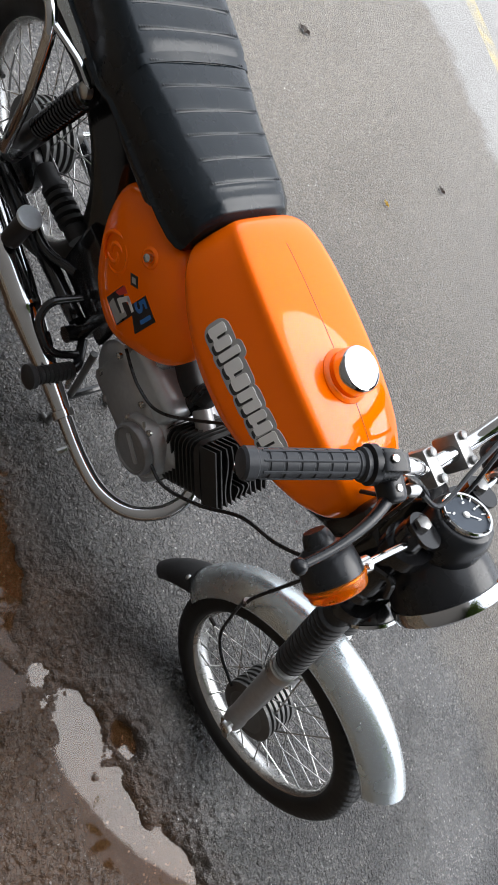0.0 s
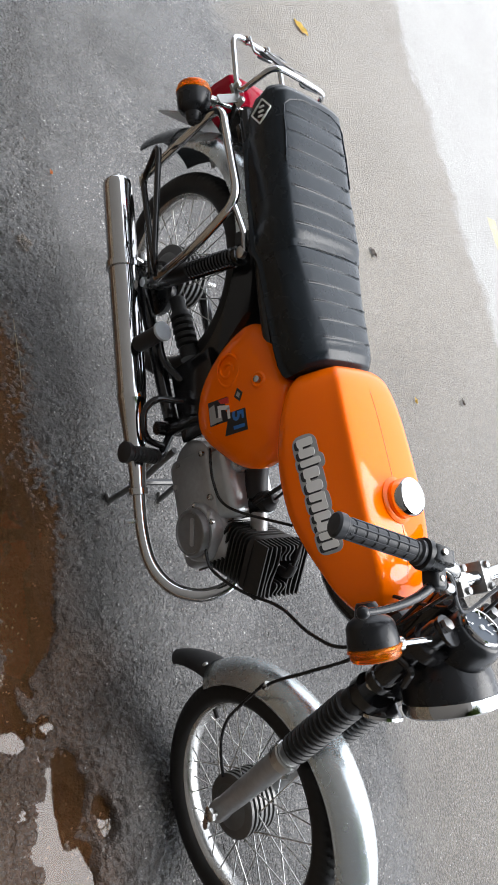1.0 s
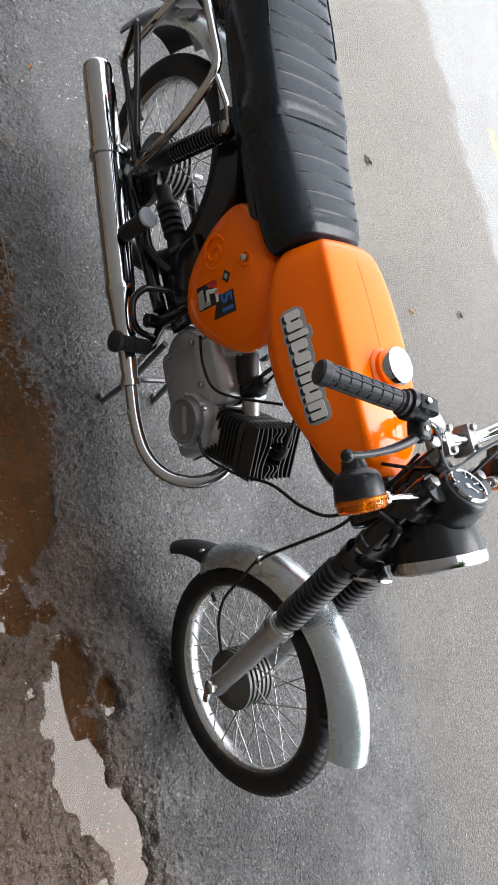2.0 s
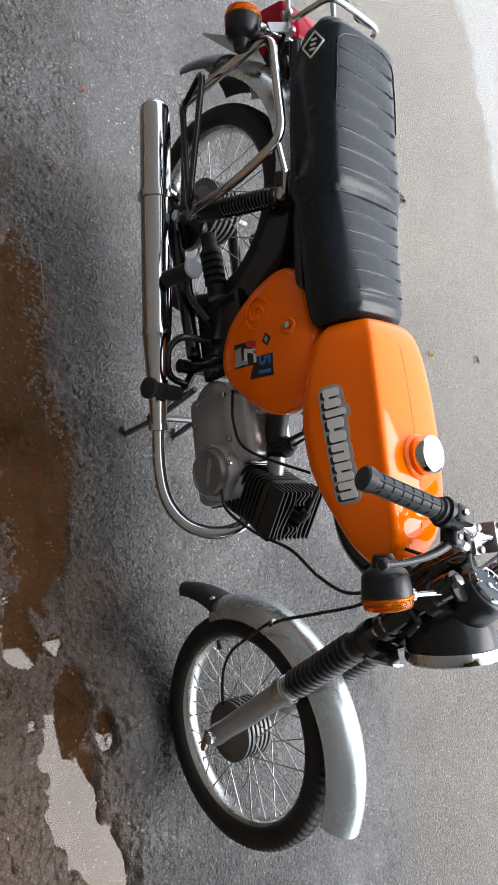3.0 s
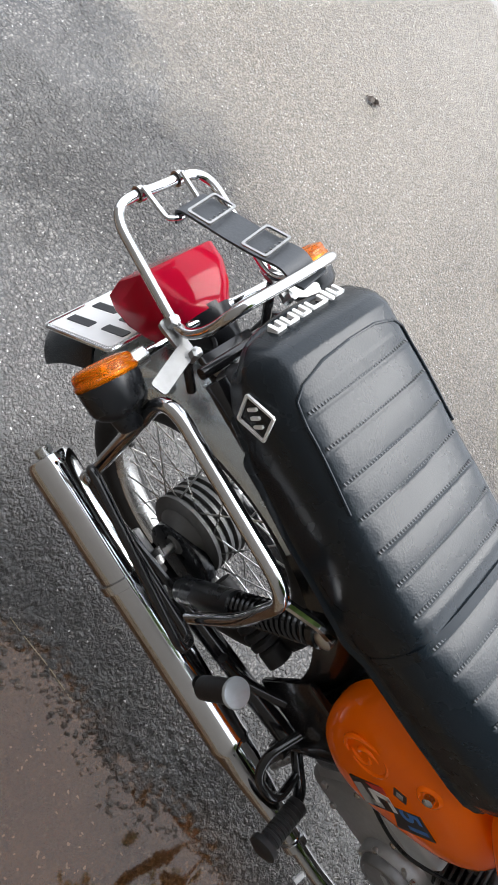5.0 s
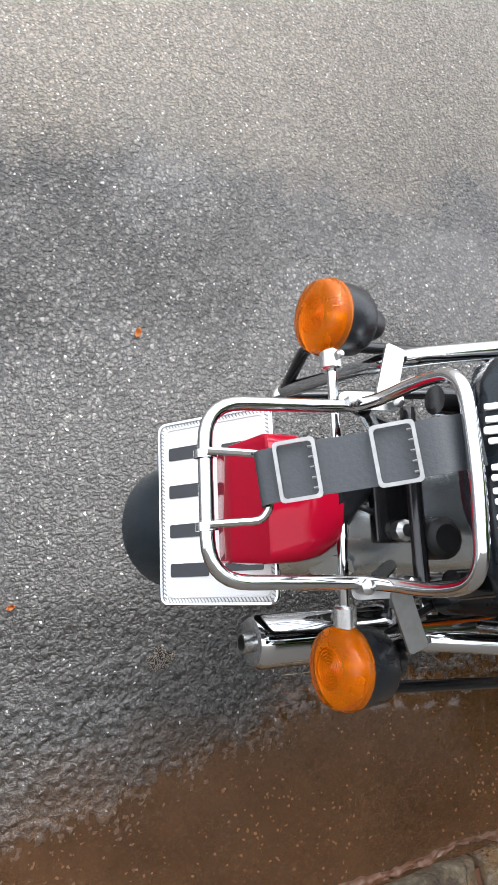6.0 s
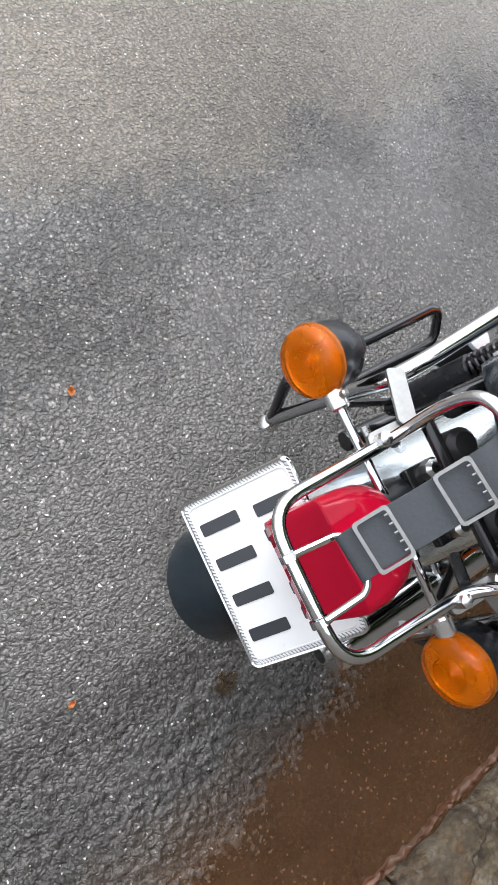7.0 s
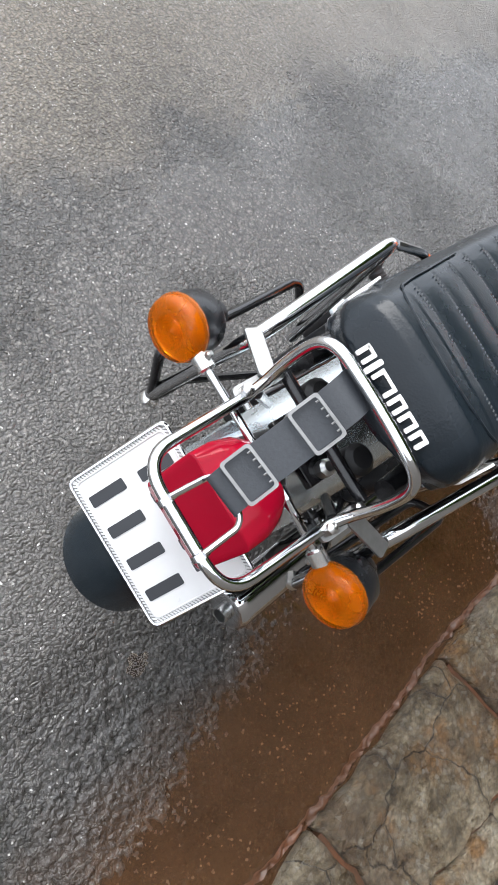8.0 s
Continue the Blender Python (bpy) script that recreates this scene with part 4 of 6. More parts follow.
def build_handlebar():
    path = []
    for s in (-1, 1):
        side = [(-0.335, 0.0, 0.905), (-0.335, 0.055 * s, 0.905), (-0.352, 0.115 * s, 0.958), (-0.375, 0.175 * s, 0.957), (-0.43, 0.305 * s, 0.926)]
        path = side[::-1] if s < 0 else path + side[1:]
    part("handlebar", tube(rounded(path, 0.035), 0.011, 14), CHROME, moped, "chrome tube handlebar")
    for y in (-0.035, 0.035):
        part("bar_clamp", box(-0.36, y - 0.012, 0.88, -0.31, y + 0.012, 0.92, 0.006), ZINC, moped)
        for x in (-0.352, -0.318):
            part("clamp_screw", turned([(0, 0.006), (0.006, 0.006), (0.008, 0.003)], (x, y, 0.919), (x, y, 1), 8), ZINC, moped)
    for s in (-1, 1):
        a, b = Vector((-0.379, 0.185 * s, 0.955)), Vector((-0.43, 0.306 * s, 0.9255))
        d = (b - a).normalized()
        g = group("grip", moped)
        L = (b - a).length
        prof = [(0, 0.0125), (0.001, 0.018), (0.006, 0.0185), (0.008, 0.0148)]
        k = 0.012
        while k < L - 0.02:
            prof += [(k, 0.0148), (k + 0.001, 0.0136), (k + 0.003, 0.0136), (k + 0.004, 0.0148)]
            k += 0.0165
        prof += [(L - 0.012, 0.015), (L - 0.01, 0.0172), (L, 0.0172), (L + 0.003, 0.0145), (L + 0.004, 0.0)]
        part("rubber", turned(prof, a, b, 30), GRIP_RUBBER, g, "black ribbed rubber grip")
        side = d.orthogonal().normalized()
        up = d.cross(side)
        for q in range(8):
            ang = 2 * math.pi * q / 8
            off = (side * math.cos(ang) + up * math.sin(ang)) * 0.0146
            part("rib", tube([a + d * 0.016 + off, a + d * (L - 0.016) + off], 0.0016, 5), GRIP_RUBBER, g)
        h = group("throttle_housing" if s < 0 else "lever_housing", moped)
        hb = a - d * 0.036
        part("drum", turned([(0, 0.014), (0.002, 0.0175), (0.022, 0.0185), (0.026, 0.022), (0.034, 0.022), (0.036, 0.018)], hb, a, 28), BLACK_PLASTIC, h)
        m = axes(hb - d * 0.004, d, (0, 0, 1))
        part("cap", slab(bar_shape(0.036, 0.018, 0.45), m @ Matrix.Translation((0.016, 0.0145, -0.012)), 0.024, 0.005), BLACK_PLASTIC, h)
        part("screw", turned([(0, 0.0045), (0.002, 0.004)], m @ Vector((0.02, 0.0255, 0.0)), m @ Vector((0.02, 1, 0.0)), 10), STEEL, h)
        part("perch", box(-0.018, -0.013, -0.013, 0.018, 0.015, 0.014, 0.0105, 4), BLACK_PLASTIC, h, matrix=Matrix.Translation((-0.345, 0.158 * s, 0.948)) @ Matrix.Rotation(radians(18 * s), 4, "Z"))
        part("perch_screw", turned([(0, 0.005), (0.003, 0.004)], (-0.342, 0.16 * s, 0.961), (-0.342, 0.16 * s, 1), 8), STEEL, h)
        lev = spline([(-0.345, 0.142 * s, 0.944), (-0.331, 0.178 * s, 0.947), (-0.322, 0.215 * s, 0.944), (-0.318, 0.258 * s, 0.937), (-0.319, 0.296 * s, 0.93)], 6)
        rr = [0.0085 - 0.0035 * min(1, i / (len(lev) - 8)) for i in range(len(lev))]
        lv = part("brake_lever" if s < 0 else "clutch_lever", tube(lev, rr, 10), BLACK_PLASTIC, moped, "black coated lever with ball end")
        bm = bmesh.new()
        bmesh.ops.create_uvsphere(bm, u_segments=16, v_segments=10, radius=0.0088)
        part("ball", bm, BLACK_PLASTIC, lv, matrix=Matrix.Translation((-0.319, 0.297 * s, 0.93)))
        part("cable_adjuster", turned([(0, 0.006), (0.01, 0.0085), (0.018, 0.0085), (0.02, 0.005), (0.028, 0.005)], (-0.332, 0.128 * s, 0.943), (-0.318, 0.08 * s, 0.93), 10), STEEL, moped)
    cables = [
        [(-0.318, -0.1, 0.937), (-0.29, -0.05, 0.915), (-0.31, 0.02, 0.93), (-0.325, 0.08, 0.942), (-0.332, 0.128, 0.943)],
        [(-0.05, -0.052, 0.285), (-0.114, -0.056, 0.302), (-0.157, -0.058, 0.335), (-0.185, -0.062, 0.39), (-0.222, -0.082, 0.49)],
        [(-0.216, -0.09, 0.495), (-0.226, -0.088, 0.53), (-0.236, -0.085, 0.62), (-0.248, -0.08, 0.71), (-0.28, -0.09, 0.8), (-0.32, -0.1, 0.93)],
        [(-0.5, -0.09, 0.4), (-0.45, -0.088, 0.405), (-0.395, -0.078, 0.47), (-0.352, -0.066, 0.552), (-0.297, -0.075, 0.624), (-0.266, -0.07, 0.69), (-0.285, -0.05, 0.78), (-0.33, -0.02, 0.85)],
        [(-0.343, 0.145, 0.946), (-0.305, 0.07, 0.925), (-0.27, 0.02, 0.86), (-0.3, 0.0, 0.75)],
        [(-0.366, -0.15, 0.957), (-0.33, -0.1, 0.94), (-0.3, -0.04, 0.88), (-0.34, -0.03, 0.76)],
    ]
    for c in cables:
        part("cable", tube(spline(c, 8), 0.0032, 8), BLACK_PLASTIC, moped)
    part("cable_clip", turned([(0, 0.006), (0.012, 0.006)], (-0.216, -0.086, 0.498), (-0.235, -0.09, 0.52), 8), STEEL, moped)


build_handlebar()


# ---------------------------------------------------------------- tank
TANK = [  # x, top, half width of the flat, half width, bottom
    (-0.742, 0.764, 0.03, 0.058, 0.716), (-0.738, 0.787, 0.048, 0.074, 0.706), (-0.725, 0.802, 0.062, 0.088, 0.696), (-0.7, 0.811, 0.073, 0.1, 0.684),
    (-0.65, 0.8155, 0.081, 0.11, 0.664), (-0.58, 0.8165, 0.085, 0.116, 0.648), (-0.5, 0.815, 0.086, 0.1165, 0.65), (-0.44, 0.812, 0.083, 0.112, 0.668),
    (-0.395, 0.807, 0.077, 0.103, 0.686), (-0.355, 0.797, 0.067, 0.089, 0.7), (-0.328, 0.782, 0.055, 0.071, 0.711), (-0.311, 0.764, 0.04, 0.052, 0.719), (-0.303, 0.748, 0.024, 0.032, 0.727)]


def tank_ring(x, zt, wt, w, zb):
    h, e = zt - zb, w - wt
    half = [(0, zt), (wt * 0.5, zt - 0.001), (wt * 0.88, zt - 0.0038), (wt, zt - 0.0095), (wt + 0.14 * e, zt - 0.13 * h - 0.004), (wt + 0.45 * e, zt - 0.33 * h), (wt + 0.76 * e, zt - 0.53 * h), (w, zt - 0.74 * h), (w * 0.985, zt - 0.84 * h), (w * 0.9, zt - 0.94 * h), (w * 0.6, zb), (0, zb)]
    pts = [(y, z) for y, z in half] + [(-y, z) for y, z in half[-2:0:-1]]
    return [Vector((x, p.x, p.y)) for p in spline([(y, z, 0) for y, z in pts], 4, True)]


def tank_side(x, z):
    """Half width of the tank's flank at height z."""
    _, zt, wt, w, zb = tank_at(x)
    f, e = (zt - z) / (zt - zb), w - wt
    run = ((0.13, 0.14), (0.33, 0.45), (0.53, 0.76), (0.74, 1.0))
    for (f0, a), (f1, c) in zip(run, run[1:]):
        if f <= f1:
            return wt + e * (a + (c - a) * (f - f0) / (f1 - f0))
    return w


def tank_at(x):
    """The tank's section numbers at any x, smoothly between the stations."""
    for a, b in zip(TANK, TANK[1:]):
        if a[0] <= x <= b[0]:
            t = (x - a[0]) / (b[0] - a[0])
            return tuple(p + (q - p) * t for p, q in zip(a, b))
    return TANK[-1]


def build_tank():
    rows = []
    cols = list(zip(*TANK))
    path = [spline([(c, 0, 0) for c in col], 5) for col in cols]
    for i in range(len(path[0])):
        rows.append(tank_ring(*(p[i].x for p in path)))
    tank = part("fuel_tank", loft(rows), ORANGE, moped, "glossy orange steel fuel tank", sharp=50)
    part("seam", tube([(a.x, 0, c.x - 0.0002) for a, c in zip(path[0], path[1]) if -0.69 < a.x < -0.35], 0.0008, 6), plain("seam_shadow", (0.45, 0.08, 0.002), 0.4), tank)
    c, up = Vector((-0.484, 0, 0.8135)), Vector((0.03, 0, 1)).normalized()
    part("filler_neck", turned([(-0.004, 0.041), (0.002, 0.04), (0.005, 0.036), (0.006, 0.0335), (0.016, 0.033)], c, c + up, 40), ORANGE, tank)
    part("filler_cap", turned([(0.012, 0.031), (0.014, 0.0335), (0.03, 0.0335), (0.0335, 0.0315), (0.035, 0.027), (0.0355, 0.0)], c, c + up, 48), CHROME, tank, "polished chrome filler cap")
    # lettering plaque as plain shapes
    for s in (-1, 1):
        pl = group("tank_badge", tank, "grey plaque with dark bars")

        def spot(u, v):
            x, z = -0.617 + 0.195 * u, 0.730 + 0.007 * u + v
            return Vector((x, s * tank_side(x, z), z))

        spans = ((0.0, 0.19), (0.19, 0.27), (0.27, 0.5), (0.5, 0.67), (0.67, 0.84), (0.84, 1.0))
        for q, (u0, u1) in enumerate(spans):
            mid = spot((u0 + u1) / 2, 0)
            m = axes(mid, (spot(u1, 0) - spot(u0, 0)) * -s, spot((u0 + u1) / 2, 0.02) - spot((u0 + u1) / 2, -0.02))
            wide, tall = 0.195 * (u1 - u0), 0.046 if q != 1 else 0.054
            up = 0.003 if q == 1 else 0
            part("backing", slab(bar_shape(wide + 0.012, tall + 0.002, 0.35), m @ Matrix.Translation((0, up, -0.003)), 0.0042), GREY_PRINT, pl)
            strokes = ((0.0, wide - 0.004),) if q == 1 else ((-wide * 0.27, wide * 0.4), (wide * 0.25, wide * 0.4))
            for mid_u, w in strokes:
                part("dark_shape", slab(bar_shape(w, tall - 0.013, 0.3), m @ Matrix.Translation((mid_u + 0.0022, up - 0.0034, -0.003)), 0.005), INK, pl)
                part("pale_shape", slab(bar_shape(w, tall - 0.015, 0.3), m @ Matrix.Translation((mid_u - 0.0008, up + 0.0016, -0.003)), 0.0057), LETTER_GREY, pl)
            if q != 1:
                part("pale_bar", slab(bar_shape(wide * 0.7, 0.008, 0.3), m @ Matrix.Translation((-0.0008, up + (0.0125 if q % 2 else -0.0075), -0.003)), 0.0056), LETTER_GREY, pl)
    tap = group("fuel_tap", moped)
    part("body", turned([(0, 0.009), (0.03, 0.009), (0.034, 0.006)], (-0.575, -0.02, 0.62), (-0.575, -0.025, 0.5), 12), STEEL, tap)
    part("knob", turned([(0, 0.007), (0.012, 0.007)], (-0.575, -0.028, 0.602), (-0.575, -0.1, 0.6), 12), RED_PRINT, tap, "red plastic tap knob")


build_tank()


# ---------------------------------------------------------------- seat
def seat_section(x):
    """Half width of the top, half width, top and bottom of the seat at x."""
    t = (x + 0.742) / (-1.335 + 0.742)
    pts = ((0.0, 0.06, 0.084, 0.778, 0.7), (0.012, 0.066, 0.09, 0.789, 0.698), (0.04, 0.068, 0.096, 0.795, 0.698), (0.085, 0.07, 0.1, 0.798, 0.7), (0.216, 0.078, 0.105, 0.799, 0.706), (0.373, 0.09, 0.108, 0.804, 0.712),
           (0.425, 0.094, 0.110, 0.813, 0.705), (0.582, 0.092, 0.108, 0.823, 0.718), (0.791, 0.086, 0.104, 0.842, 0.735), (0.89, 0.08, 0.1, 0.853, 0.745), (0.911, 0.079, 0.1, 0.849, 0.745), (0.985, 0.076, 0.095, 0.803, 0.748), (1.0, 0.07, 0.088, 0.785, 0.75))
    for a, b in zip(pts, pts[1:]):
        if a[0] <= t <= b[0]:
            k = (t - a[0]) / (b[0] - a[0])
            k = k * k * (3 - 2 * k) * 0.5 + k * 0.5
            return tuple(p + (q - p) * k for p, q in zip(a[1:], b[1:]))
    return pts[-1][1:] if t > 0.5 else pts[0][1:]


SEAMS = [-0.785 - 0.0355 * i for i in range(6)] + [-1.003 - 0.0365 * i for i in range(7)]


def build_seat():
    seat = group("seat", moped, "black vinyl bench seat with stitched cross ribs")
    rings = []
    n = 300
    for i in range(n + 1):
        x = -0.742 + (-1.317 + 0.742) * i / n
        wt, w, zt, zb = seat_section(x)
        cut = max(0.0, max(math.exp(-((x - s) / 0.0016) ** 2) for s in SEAMS))
        fat = 0.0007 * abs(math.cos(math.pi * (x + 0.757) / 0.0375)) if -1.24 < x < -0.74 else 0
        ring = []
        prof = [(0, zt), (wt * 0.5, zt - 0.001), (wt * 0.85, zt - 0.004), (wt, zt - 0.0085), (wt + (w - wt) * 0.55, zt - 0.021), (w * 0.985, zt - 0.4 * (zt - zb)), (w, zt - 0.62 * (zt - zb)), (w * 0.985, zb + 0.012), (w * 0.95, zb), (0, zb)]
        half = spline([(y, z, 0) for y, z in prof], 4)
        for p in half:
            y, z = p.x, p.y
            if y < wt * 0.96 and z > zt - 0.012:
                z += -0.0012 * cut + (fat if y < wt * 0.9 else 0)
            tuck = 0.95 * max(0.0, 0.815 - z) * soft((-1.2 - x) / 0.11)
            ring.append((x + tuck, y, z))
        left = [(u, -y, z) for u, y, z in ring[-2:0:-1]]
        rings.append(ring + left)
    last = rings[-1]
    mz = 0.78
    for dx, q in ((0.004, 0.94), (0.007, 0.8), (0.008, 0.4)):
        rings.append([(x - dx, y * q, mz + (z - mz) * q) for x, y, z in last])
    part("cushion", loft(rings), VINYL, seat, sharp=42)
    # piping round the upper panel
    for s in (-1, 1):
        pip = []
        for i in range(60):
            x = -1.125 - 0.115 * i / 59
            wt, w, zt, zb = seat_section(x)
            pip.append((x, s * (wt + 0.001), zt - 0.0075))
        wt, w, zt, zb = seat_section(-1.25)
        pip += [(-1.25, s * wt * 0.88, zt - 0.004), (-1.258, s * wt * 0.5, zt + 0.001), (-1.26, 0, zt + 0.0015)]
        part("piping", tube(pip, 0.0016, 6), VINYL, seat)
    # stitches along each rib
    for sx in SEAMS:
        wt, w, zt, zb = seat_section(sx)
        bm = bmesh.new()
        k = -wt * 0.93
        while k < wt * 0.93:
            dz = -0.001 - 0.004 * (abs(k) / wt) ** 3
            p = Vector((sx - 0.0035, k, zt + dz + 0.0002))
            m = Matrix.Translation(p)
            vs = [bm.verts.new(m @ Vector(q)) for q in ((-0.0012, -0.0012, 0), (0.002, -0.0004, 0), (0.002, 0.0012, 0), (-0.0012, 0.0004, 0), (-0.0012, -0.0012, 0.0012), (0.002, -0.0004, 0.0012), (0.002, 0.0012, 0.0012), (-0.0012, 0.0004, 0.0012))]
            for f in ((4, 5, 6, 7), (0, 1, 5, 4), (1, 2, 6, 5), (2, 3, 7, 6), (3, 0, 4, 7)):
                bm.faces.new([vs[q] for q in f])
            k += 0.0042
        part("stitching", bm, THREAD, seat)
    # band across the joint of the two halves
    for x0, x1 in ((-0.975, -0.962),):
        rows = []
        for j in range(2):
            x = (x0, x1)[j]
            wt, w, zt, zb = seat_section(x)
            prof = [(-(w + 0.0005), zb + 0.02), (-(w + 0.001), zt - 0.06), (-(w * 0.985 + 0.001), zt - 0.04), (-(wt + (w - wt) * 0.55) - 0.0005, zt - 0.02), (-wt, zt - 0.0072), (-wt * 0.5, zt + 0.001), (0, zt + 0.0022), (wt * 0.5, zt + 0.001), (wt, zt - 0.0072), (wt + (w - wt) * 0.55 + 0.0005, zt - 0.02), (w * 0.985 + 0.001, zt - 0.04), (w + 0.001, zt - 0.06), (w + 0.0005, zb + 0.02)]
            rows.append([p for p in spline([(x, y, z) for y, z in prof], 5)])
        part("grab_strap", sheet(rows, 0.0028), VINYL, seat)
    part("base_pan", box(-1.23, -0.085, 0.715, -0.75, 0.085, 0.735, 0.004), BLACK_PAINT, seat)
    # side badges: diamond outline with a bar
    for s in (-1, 1):
        badge = group("seat_badge", seat, "white diamond badge")
        wt, w, zt, zb = seat_section(-1.25)
        m = axes((-1.248, s * (w + 0.0002), 0.797), (0.93, s * 0.06, -0.33), (0, 0, 1))
        if s > 0:
            m = m @ Matrix.Rotation(math.pi, 4, "X")
        half = 0.024
        for q in range(4):
            a, b = [(half * math.cos(radians(90 * k)), half * 1.1 * math.sin(radians(90 * k))) for k in (q, q + 1)]
            L = math.hypot(b[0] - a[0], b[1] - a[1])
            ang = math.atan2(b[1] - a[1], b[0] - a[0])
            t = Matrix.Translation(((a[0] + b[0]) / 2, (a[1] + b[1]) / 2, -0.001)) @ Matrix.Rotation(ang, 4, "Z")
            part("edge", slab(bar_shape(L, 0.003), m @ t, 0.0026), WHITE, badge)
        for u in (-0.009, 0, 0.009):
            part("bar", slab(bar_shape(0.0035, 0.013), m @ Matrix.Translation((u, 0, -0.001)), 0.0026), WHITE, badge)
    # rear print as white bars
    back = group("rear_print", seat, "white bars printed on the seat's back")
    m = axes((-1.307, 0.004, 0.8245), (0, -1, 0), (0.8, 0, 0.6)) @ Matrix.Diagonal((0.8, 0.62, 1, 1))
    at = -0.062
    for wide, tall in ((0.018, 0.024), (0.007, 0.03), (0.03, 0.022), (0.018, 0.024), (0.02, 0.022), (0.018, 0.022)):
        t = m @ Matrix.Translation((at + wide / 2, 0, -0.008))
        dz = 0.0105
        if wide > 0.01:
            part("bar", slab(bar_shape(0.0055, tall, 0.4), t @ Matrix.Translation((-wide / 2 + 0.003, 0, 0)), dz), WHITE, back)
            part("bar", slab(bar_shape(0.0055, tall, 0.4), t @ Matrix.Translation((wide / 2 - 0.003, 0, 0)), dz), WHITE, back)
            part("bar", slab(bar_shape(wide, 0.005, 0.4), t @ Matrix.Translation((0, tall / 2 - 0.0025, 0)), dz), WHITE, back)
        else:
            part("bar", slab(bar_shape(wide, tall, 0.4), t, dz), WHITE, back)
        at += wide + 0.0035


build_seat()


# ---------------------------------------------------------------- side cover
def number(m, sgn, parent):
    """The model number in blue block figures."""
    cu = bpy.data.curves.new("model_number", "FONT")
    cu.body, cu.size, cu.extrude, cu.offset = "51", 0.044, 0.0004, 0.0012
    cu.align_x, cu.align_y, cu.resolution_u = "CENTER", "CENTER", 4
    tmp = bpy.data.objects.new("model_number", cu)
    me = bpy.data.meshes.new_from_object(tmp)
    bpy.data.objects.remove(tmp)
    me.materials.append(BLUE_PRINT)
    ob = new("model_number", me)
    ob.parent = parent
    ob.matrix_basis = m @ Matrix.Rotation(radians(-90 if sgn > 0 else 90), 4, "Z") @ (Matrix.Identity(4) if sgn > 0 else Matrix.Rotation(math.pi, 4, "X"))
    tagged(ob, "blue model number 51")


def build_side_cover(s):
    cov = group("side_cover", moped, "egg-shaped glossy orange side cover")
    out = spline([(-0.892, 0.622, 0), (-0.873, 0.535, 0), (-0.815, 0.452, 0), (-0.735, 0.426, 0), (-0.665, 0.48, 0), (-0.618, 0.545, 0), (-0.614, 0.612, 0), (-0.65, 0.664, 0), (-0.72, 0.689, 0), (-0.8, 0.686, 0), (-0.862, 0.662, 0)], 6, True)
    c = Vector((-0.74, 0.58, 0))
    rows = []
    for q, y in ((1.0, 0.045), (1.0, 0.058), (0.988, 0.066), (0.96, 0.0735), (0.91, 0.0805), (0.82, 0.0875), (0.68, 0.0925), (0.5, 0.0952), (0.3, 0.0962), (0.1, 0.0965)):
        rows.append([Vector((c.x + (p.x - c.x) * q, s * (y + 0.003), c.y + (p.y - c.y) * q)) for p in out])
    part("panel", loft(rows), ORANGE, cov, sharp=50)
    scr = Vector((-0.762, s * 0.0965, 0.645))
    part("screw_cup", turned([(0, 0.017), (0.003, 0.0155), (0.0045, 0.0125), (0.001, 0.009)], scr, scr + Vector((0, s, 0.25)), 24), ORANGE, cov)
    part("screw", turned([(0.0, 0.0065), (0.009, 0.0065), (0.0115, 0.003)], scr, scr + Vector((0, s, 0.25)), 12), STEEL, cov)
    face = 0.0986 * s

    def on(x, z, lift=0.0):
        return Vector((x, face + s * lift, z))

    # raised swirl emblem
    ec = Vector((-0.812, 0, 0.568))
    for a0, a1, r0, r1 in ((100, 260, 0.034, 0.03), (-80, 80, 0.03, 0.034), (60, 250, 0.021, 0.006), (240, 430, 0.021, 0.006)):
        pts = []
        for i in range(15):
            t = i / 14
            a = radians(a0 + (a1 - a0) * t)
            r = r0 + (r1 - r0) * t
            pts.append(on(ec.x + r * math.cos(a), ec.z + r * math.sin(a), -0.0012))
        part("emblem_stroke", tube(pts, [0.0042 * math.sin(math.pi * (0.12 + 0.76 * i / 14)) for i in range(15)], 8), ORANGE, cov)
    st = group("sticker", cov, "white, black, red and blue model sticker as plain shapes")
    # u runs up the cover, v towards the front
    m = axes((-0.742, face, 0.525), (0.12, 0, 0.99), (0.99, 0, -0.12))
    sgn = 1 if m.col[2][1] * s > 0 else -1
    shapes = (((-0.034, -0.026), (0.036, -0.026), (0.036, 0.026), (-0.034, 0.026), INK, 0.0012), ((0.03, 0.01), (0.082, 0.01), (0.082, 0.056), (0.012, 0.056), INK, 0.0014),
              ((-0.032, -0.014), (-0.014, -0.018), (-0.01, 0.022), (-0.032, 0.024), GREY_PRINT, 0.0018), ((-0.014, 0.012), (0.008, 0.012), (0.008, 0.022), (-0.014, 0.022), GREY_PRINT, 0.0018),
              ((-0.003, -0.012), (0.006, -0.012), (0.006, 0.014), (-0.003, 0.014), WHITE, 0.002), ((0.004, -0.012), (0.034, -0.006), (0.034, 0.004), (0.004, -0.003), WHITE, 0.002), ((0.026, -0.002), (0.034, -0.002), (0.034, 0.022), (0.026, 0.022), WHITE, 0.002),
              ((0.0, -0.024), (0.034, -0.024), (0.034, -0.01), (0.008, -0.015), RED_PRINT, 0.002))
    for *quad, mt, lift in shapes:
        part("patch", slab([(u * 0.93, v * 0.93) for u, v in quad], m @ Matrix.Translation((0, 0, -0.008 * sgn)), (0.0075 + lift) * sgn), mt, st)
